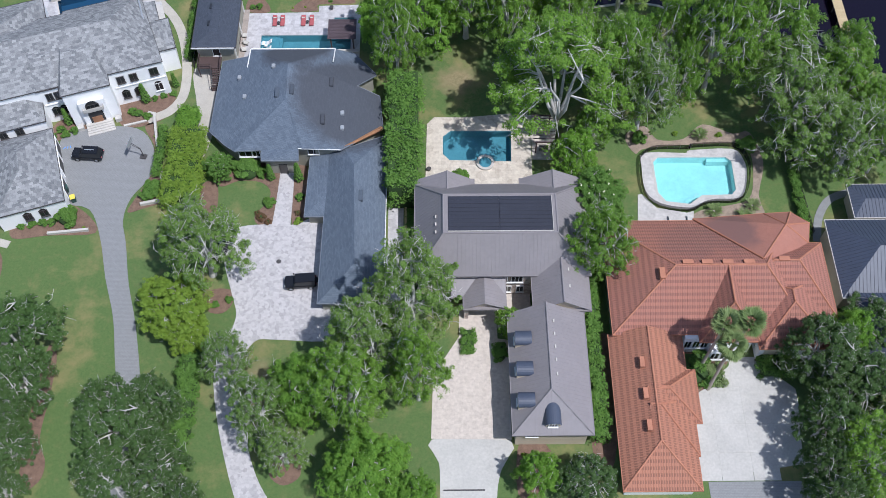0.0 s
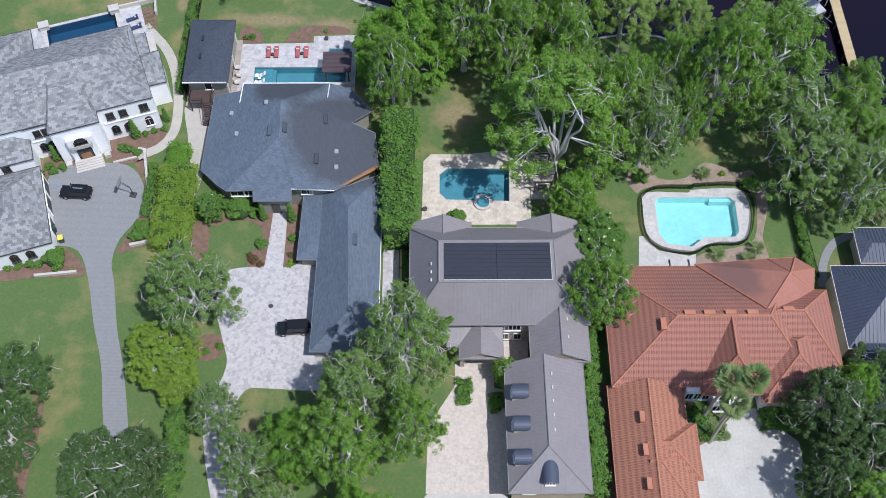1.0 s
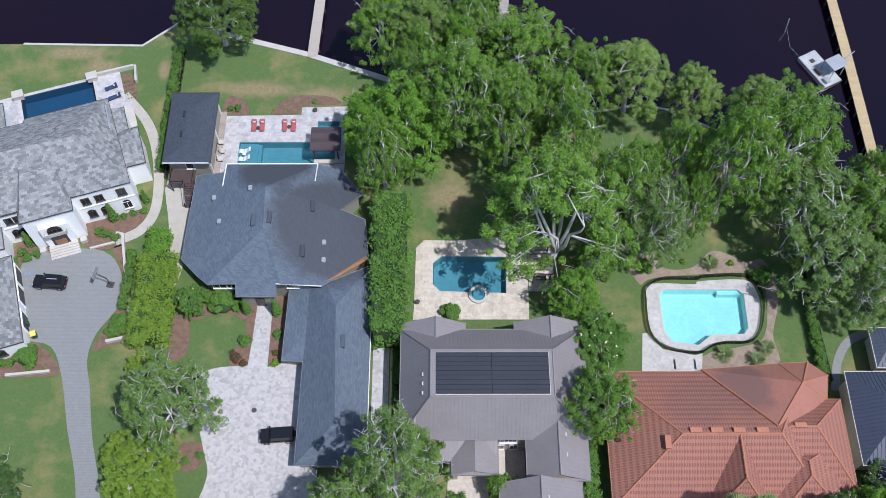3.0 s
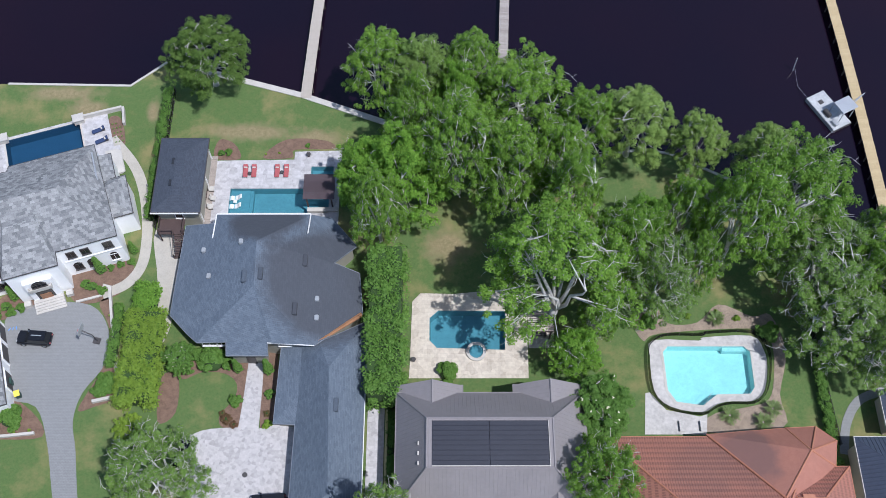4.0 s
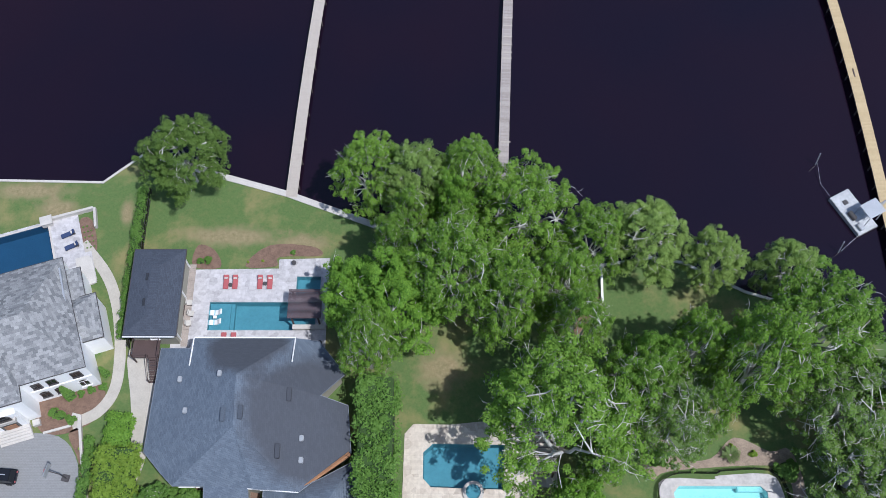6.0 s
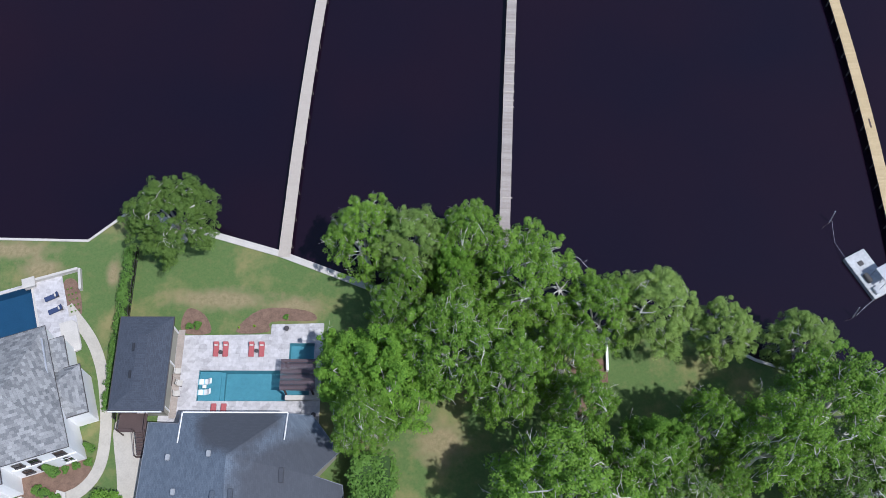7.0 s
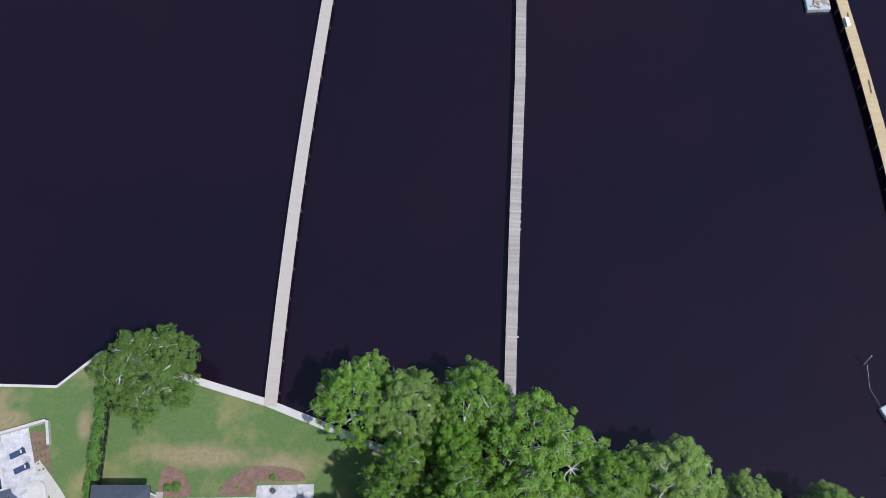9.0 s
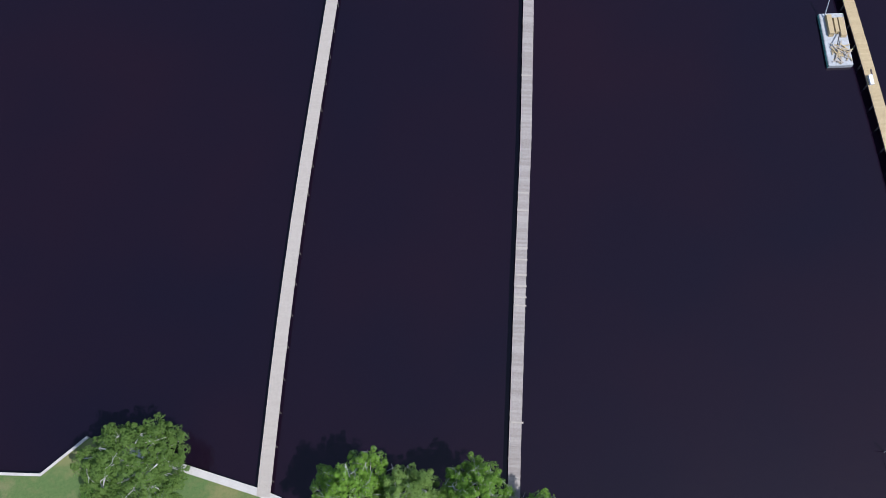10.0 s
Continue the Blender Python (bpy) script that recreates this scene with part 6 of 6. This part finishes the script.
for x in (-26.5, -25.25, -21.85, -20.5):
    lounger(x, 114.4, 0, "red_cushion", "coral cushioned sun lounger on the stone deck", "loungers by the long pool")
for x in (-26.1, -24.8):
    lounger(x, 106.1, 180, "red_cushion", "coral cushioned sun lounger near the roof", "loungers by the long pool")
for u, v in ((17.6, 23.2), (17.8, 21.2)):
    q = WH @ Vector((u, v, 0))
    lounger(q.x, q.y, 18 - 82, "navy_cushion", "navy cushioned sun lounger on pale stone", "loungers by the dark pool")
for x, y in ((-25.88, 114.0), (-21.17, 114.2)):
    tb = thing("side_table", "small round dark side table", "table", at=pose(x, y, 0.1))
    part("top", disc(0.28, 0.42, 16), "dark_trim", tb)
    part("pedestal", tube(bmesh.new(), [(0, 0, 0), (0, 0, 0.41)], [0.18, 0.06], 8), "dark_trim", tb)
for y in (110.1, 108.7):
    ch = thing("pool_lounger", "white moulded lounger on the shallow ledge", "sun lounger", "white loungers", at=pose(-27.6, y, -0.22))
    bm = bmesh.new()
    prof = [(-1.0, 0.05), (-0.6, 0.22), (-0.1, 0.12), (0.35, 0.3), (0.75, 0.75), (0.95, 0.8)]
    a = [bm.verts.new((x, -0.36, z)) for x, z in prof]
    b = [bm.verts.new((x, 0.36, z)) for x, z in prof]
    a2 = [bm.verts.new((x, -0.36, z - 0.12)) for x, z in prof]
    b2 = [bm.verts.new((x, 0.36, z - 0.12)) for x, z in prof]
    for k in range(5):
        bm.faces.new((a[k], a[k + 1], b[k + 1], b[k]))
        bm.faces.new((a2[k + 1], a2[k], b2[k], b2[k + 1]))
        bm.faces.new((a[k + 1], a[k], a2[k], a2[k + 1]))
        bm.faces.new((b[k], b[k + 1], b2[k + 1], b2[k]))
    part("shell", bm, "white_trim", ch)
    part("foot", boxes((-0.7, 0.6, -0.3, 0.3, -0.02, 0.06)), "white_trim", ch)
tb = thing("side_table", "white table between pool loungers", "table", at=pose(-27.6, 109.4, -0.28))
part("top", soft_box(-0.28, 0.28, -0.24, 0.24, 0.4, 0.46, 0.03), "white_trim", tb)
part("pedestal", tube(bmesh.new(), [(0, 0, 0), (0, 0, 0.41)], [0.2, 0.14], 8), "white_trim", tb)


M["pergola_wood"] = plain("weathered_purple_brown_wood", (0.1, 0.072, 0.082), 0.75, var=0.3)


def pergola(label, x0, x1, y0, y1, h, n, along_x=True):
    t = thing("pergola", label, "pergola")
    for x in (x0 + 0.3, x1 - 0.3):
        for y in (y0 + 0.3, y1 - 0.3):
            part("post", boxes((x - 0.1, x + 0.1, y - 0.1, y + 0.1, 0, h)), "wood_dark", t)
    for y in (y0 + 0.3, y1 - 0.3):
        part("beam", boxes((x0, x1, y - 0.07, y + 0.07, h, h + 0.2)), "wood_dark", t)
    for k in range(n):
        if along_x:
            y = y0 + (y1 - y0) * (k + 0.5) / n
            part("slat", boxes((x0 - 0.2, x1 + 0.2, y - 0.05, y + 0.05, h + 0.2, h + 0.3)), "pergola_wood", t)
        else:
            x = x0 + (x1 - x0) * (k + 0.5) / n
            part("slat", boxes((x - 0.06, x + 0.06, y0 - 0.2, y1 + 0.2, h + 0.2, h + 0.34)), "wood_dark", t)
    return t


pergola("dark stained pergola over the end of the pool", -17.2, -13.1, 108.1, 112.3, 2.7, 26)
pergola("dark stained pergola beside the travertine deck", 14.3, 17.2, 87.6, 93.2, 2.5, 9)
low_wall([(-17.0, 107.9), (-12.6, 107.9)], 0.6, 0.5, "stone", "pale bar counter under the pergola")
tb = thing("bar_table", "dark patio table with benches", "table", at=pose(15.8, 88.4, 0.05))
part("top", soft_box(-0.7, 0.7, -0.4, 0.4, 0.7, 0.76, 0.02), "dark_trim", tb)
part("leg", boxes((-0.6, -0.5, -0.3, 0.3, 0, 0.7)), "dark_trim", tb)
part("leg", boxes((0.5, 0.6, -0.3, 0.3, 0, 0.7)), "dark_trim", tb)
structure("pavement", sheet(rect(14.1, 17.6, 86.6, 95), (), -0.05, 0.08), "sand_pavers", "sand paver pad under the pergola", "patio")
for x, y, a in ((-31.2, 111.4, 90), (-30.8, 109.8, 80), (-31.0, 108.4, 95)):
    ch = thing("patio_chair", "pale cushioned patio chair on stone deck", "chair", "patio chairs", at=pose(x, y, 0.1, 0, 0, a))
    part("seat", soft_box(-0.38, 0.38, -0.38, 0.38, 0.25, 0.45, 0.06), "stone", ch)
    part("backrest", soft_box(-0.38, 0.38, 0.28, 0.42, 0.4, 0.9, 0.05), "stone", ch)
    for q in (-0.33, 0.33):
        part("leg", boxes((q - 0.04, q + 0.04, -0.33, 0.33, 0, 0.25)), "dark_trim", ch)
ft = thing("fire_table", "low dark fire table on stone deck", "table", at=pose(-32.2, 110.2, 0.1))
part("top", soft_box(-0.45, 0.45, -0.8, 0.8, 0.3, 0.42, 0.03), "wood_dark", ft)
part("base", boxes((-0.38, 0.38, -0.7, 0.7, 0, 0.3)), "stone", ft)
for x, y in ((-17.4, 117.3), (-13.2, 105.6), (-1.4, 84.8), (13.4, 93.6)):
    pt = thing("planter", "small dark round planter pot", "planter", at=pose(x, y, 0.1))
    part("pot", tube(bmesh.new(), [(0, 0, 0), (0, 0, 0.5)], [0.22, 0.34], 12), "dark_trim", pt)
for x in (33.5, 36.2):
    bn = thing("bench", "weathered grey pool bench on the patio", "bench", "patio benches", at=pose(x, 75.6, 0.08))
    part("seat", soft_box(-0.4, 0.4, -0.7, 0.7, 0.3, 0.42, 0.03), "worn_deck", bn)
    part("leg", boxes((-0.35, 0.35, -0.6, -0.5, 0, 0.3)), "dark_trim", bn)
    part("leg", boxes((-0.35, 0.35, 0.5, 0.6, 0, 0.3)), "dark_trim", bn)
part("handrail", tube(bmesh.new(), [(36.9, 78.6, 0.1), (36.9, 78.8, 0.9), (37.6, 79.8, 0.8), (38.2, 80.4, -0.3)], [0.03] * 4, 6), "steel", pb)

# mesh safety fence round the aqua pool
s = Nodes("fence_mesh")
_tp = s.t.nodes.new("ShaderNodeBsdfTransparent")
_df = s.t.nodes.new("ShaderNodeBsdfDiffuse")
_df.inputs[0].default_value = (0.015, 0.013, 0.015, 1)
_mx = s.t.nodes.new("ShaderNodeMixShader")
_mx.inputs[0].default_value = 0.72
s.link(_tp.outputs[0], _mx.inputs[1])
s.link(_df.outputs[0], _mx.inputs[2])
s.link(_mx.outputs[0], s.out.inputs["Surface"])
M["mesh"] = s.m
fence = thing("pool_fence", "black mesh safety fence round the aqua pool", "fence")
FENCE = smooth_loop([(30.4, 87.5), (32.6, 88.6), (37.6, 88.7), (38.2, 89.0), (44.6, 89.0), (46.4, 86.6), (46.5, 84), (45.5, 80.2), (43.7, 78.5), (40.5, 78.3), (38.4, 77.8), (36.2, 76.8), (31.8, 77.7), (29.7, 80.2), (29.6, 85.5)], 3)
FENCE = inset_loop(FENCE, 0.4)
for a, b in zip(FENCE, FENCE[1:] + FENCE[:1]):
    va, vb = Vector((*a, 0)), Vector((*b, 0))
    bm = bmesh.new()
    bm.faces.new([bm.verts.new(p) for p in (va + Vector((0, 0, 0.08)), vb + Vector((0, 0, 0.08)), vb + Vector((0, 0, 1.2)), va + Vector((0, 0, 1.2)))])
    part("mesh_panel", bm, "mesh", fence)
    part("post", tube(bmesh.new(), [va, va + Vector((0, 0, 1.25))], [0.025, 0.025], 6), "dark_trim", fence)


def picket_fence(a, b, h, gap, mat_name, label):
    t = thing("fence", label, "fence")
    va, vb = Vector((*a, 0)), Vector((*b, 0))
    n = int((vb - va).length / gap)
    m = bmesh.new()
    tube(m, [(0, 0, 0), (0, 0, h)], [0.06, 0.06], 6)
    me = None
    for k in range(n + 1):
        o = part("post", m if me is None else me, mat_name, t)
        me = o.data
        o.location = va.lerp(vb, k / n)
    for z in (0.25 * h, 0.9 * h):
        part("rail", tube(bmesh.new(), [va + Vector((0, 0, z)), vb + Vector((0, 0, z))], [0.04, 0.04], 4), mat_name, t)
    bm = bmesh.new()
    bm.faces.new([bm.verts.new(p) for p in (va, vb, vb + Vector((0, 0, h * 0.95)), va + Vector((0, 0, h * 0.95)))])
    part("panel", bm, "mesh", t)


picket_fence((52.3, 92), (53.3, 73), 1.5, 2.0, "dark_trim", "dark metal fence along the hedge line")
picket_fence((-38.6, 105), (-38.6, 129), 1.4, 2.0, "dark_trim", "dark metal fence along the clipped hedge")

# ---- work barges ----
bg = thing("work_barge", "scuffed white work barge with crane frame, moored", "barge", at=pose(61.7, 125.8, -1.1, 0, 0, 28))
part("hull", soft_box(-1.65, 1.65, -3.4, 3.4, -0.4, 0.75, 0.06), "barge_white", bg)
part("fender", boxes((-1.72, 1.72, -3.46, -3.4, 0.2, 0.6)), "dark_trim", bg)
part("cabin_roof", soft_box(-0.2, 2.6, -2.6, -0.2, 3.0, 3.12, 0.04), "steel", bg, "pale metal canopy")
for x in (-0.1, 2.0):
    for y in (-2.5, -0.3):
        part("canopy_post", boxes((x - 0.05, x + 0.05, y - 0.05, y + 0.05, 0.7, 3.0)), "steel", bg)
part("hatch", boxes((-0.5, 0.2, 1.4, 2.1, 0.75, 0.86)), "dark_trim", bg)
part("winch", soft_box(-1.1, -0.5, -1.2, 0.2, 0.75, 1.4, 0.08), "dark_trim", bg)
part("engine_box", soft_box(-1.2, -0.4, -3.0, -2.0, 0.75, 1.3, 0.06), "steel", bg)
boom = new("boom")
boom.parent = bg
tip = Vector((4.7, -1.2, 3.6))
foot = [Vector((0.4, -1.9, 1.0)), Vector((0.4, -1.1, 1.0)), Vector((0.4, -1.5, 1.7))]
for p in foot:
    part("chord", tube(bmesh.new(), [p, tip], [0.06, 0.05], 6), "steel", boom)
for k in range(7):
    f1, f2 = k / 8, (k + 1) / 8
    for a, b in ((0, 1), (1, 2), (2, 0)):
        part("lacing", tube(bmesh.new(), [foot[a].lerp(tip, f1), foot[b].lerp(tip, f2)], [0.03, 0.03], 4), "steel", boom)
for a, b in (((-1.5, 3.3), (0.2, 8.8)), ((-1.5, -3.3), (-5.6, -4.2))):
    sp = new("mooring_spud")
    sp.parent = bg
    part("pole", tube(bmesh.new(), [(b[0], b[1], -1.5), (b[0] + 0.3, b[1] + 0.6, 2.6)], [0.09, 0.08], 8), "steel", sp)
    part("rope", tube(bmesh.new(), [(a[0], a[1], 0.8), ((a[0] + b[0]) / 2 - 0.4, (a[1] + b[1]) / 2, 0.2), (b[0], b[1], 0.9)], [0.018, 0.018, 0.018], 5), "steel", sp)

b2 = thing("supply_barge", "white barge loaded with timber stacks and scrap", "barge", at=pose(58.4, 191.6, -1.1, 0, 0, 3))
part("hull", soft_box(-1.75, 1.75, -4.2, 4.2, -0.4, 0.7, 0.06), "barge_white", b2)
part("fender", boxes((-1.82, -1.75, -4.2, 4.2, 0.1, 0.5)), plain("teal_hull_paint", (0.08, 0.25, 0.22), 0.6), b2)
for x, w, y0, y1, h in ((-0.7, 0.7, 0.4, 3.8, 0.7), (0.25, 0.5, 0.8, 3.4, 0.45), (1.05, 0.8, 0.2, 3.4, 0.5)):
    for k in range(4):
        part("timber", boxes((x - w / 2, x + w / 2, y0 + 0.05 * k, y1 - 0.06 * k, 0.7 + h * k / 4, 0.7 + h * (k + 1) / 4 - 0.02)), "wood_new", b2)
rnd = random.Random(8)
for k in range(46):
    x, y, a = rnd.uniform(-1.0, 1.4), rnd.uniform(-3.8, -1.0), rnd.uniform(0, 3.1)
    l = rnd.uniform(0.25, 0.7)
    part("scrap_board", boxes((-l, l, -0.07, 0.07, 0, 0.08), m=pose(x, y, 0.72 + rnd.uniform(0, 0.25), 0, rnd.uniform(-14, 14), math.degrees(a))), "wood_new" if k % 3 else "wood_pale", b2)
part("mast", tube(bmesh.new(), [(-1.2, 3.4, 0.7), (-0.9, 5.4, 3.6)], [0.09, 0.07], 8), "steel", b2)
part("boom_arm", tube(bmesh.new(), [(0.5, 0.8, 1.2), (-0.6, -1.6, 2.0)], [0.09, 0.07], 8), "dark_trim", b2)
bx = thing("dock_box", "white storage box on the tan dock", "box", at=pose(62.0, 184.6, 0.3, 0, 0, 5))
part("chest", soft_box(-0.25, 0.25, -0.7, 0.7, 0, 0.45, 0.04), "white_trim", bx)
part("lid", soft_box(-0.28, 0.28, -0.74, 0.74, 0.45, 0.52, 0.02), "white_trim", bx)

mh = tagged(part("manhole_cover", tube(bmesh.new(), [(0, 0, 0.0), (0, 0, 0.075)], [0.34, 0.34], 20), "dark_trim"), "round dark manhole cover in the paver court", "manhole cover", kind="structure")
mh.location = (-22.6, 69.4, 0)
for k in range(3):
    cm = tagged(part("chalk_mark", boxes((-0.25, 0.25, -0.06, 0.06, 0.05, 0.056)), plain("blue_chalk", (0.12, 0.3, 0.7), 0.9)), "small blue chalk mark on grey pavers", "chalk mark", kind="structure")
    cm.location = (-56.4 + 0.45 * k, 89.4 + 0.1 * k, 0)
    cm.rotation_euler = (0, 0, 0.9 + 0.5 * k)


# pale stone terrace steps down from the white house to its deck
for k in range(3):
    structure("step", boxes((17.9 + 0.25 * k, 18.3 + 0.25 * k + 1.4, 14.6, 19.2 - 0.3 * k, 0.1 + 0.14 * k, 0.24 + 0.14 * k)), "stone", "pale stone terrace steps behind the white house", "steps").matrix_world = WH

M["walk_wood"] = plain("pale_brown_plank", (0.36, 0.31, 0.27), 0.8, var=0.35)
# plank walk between the annex and the stone deck
pw_deck = thing("plank_walk", "pale brown plank walk along the annex wall", "deck")
for k in range(20):
    part("plank", boxes((-31.8, -30.9, 105.2 + 0.6 * k, 105.78 + 0.6 * k, 0.09, 0.17)), "walk_wood", pw_deck)
# seedlings in the bed beside the dark pool
for k in range(14):
    q = WH @ Vector((19.75 + 0.5 * (k % 3), 20.4 + 0.85 * (k // 3), 0.04))
    sd = thing("seedling", "small green seedling in a mulch bed", "plant", "seedlings in the bed", at=pose(q.x, q.y, q.z, 0, 0, 47 * k))
    bm = bmesh.new()
    for j in range(7):
        a = j * 0.9
        tip = Vector((0.16 * math.cos(a), 0.16 * math.sin(a), 0.16))
        side = Vector((-math.sin(a), math.cos(a), 0)) * 0.05
        bm.faces.new([bm.verts.new(v) for v in ((0, 0, 0), tuple(tip * 0.6 + side), tuple(tip), tuple(tip * 0.6 - side))])
    part("leaves", bm, "hedge_leaf", sd)
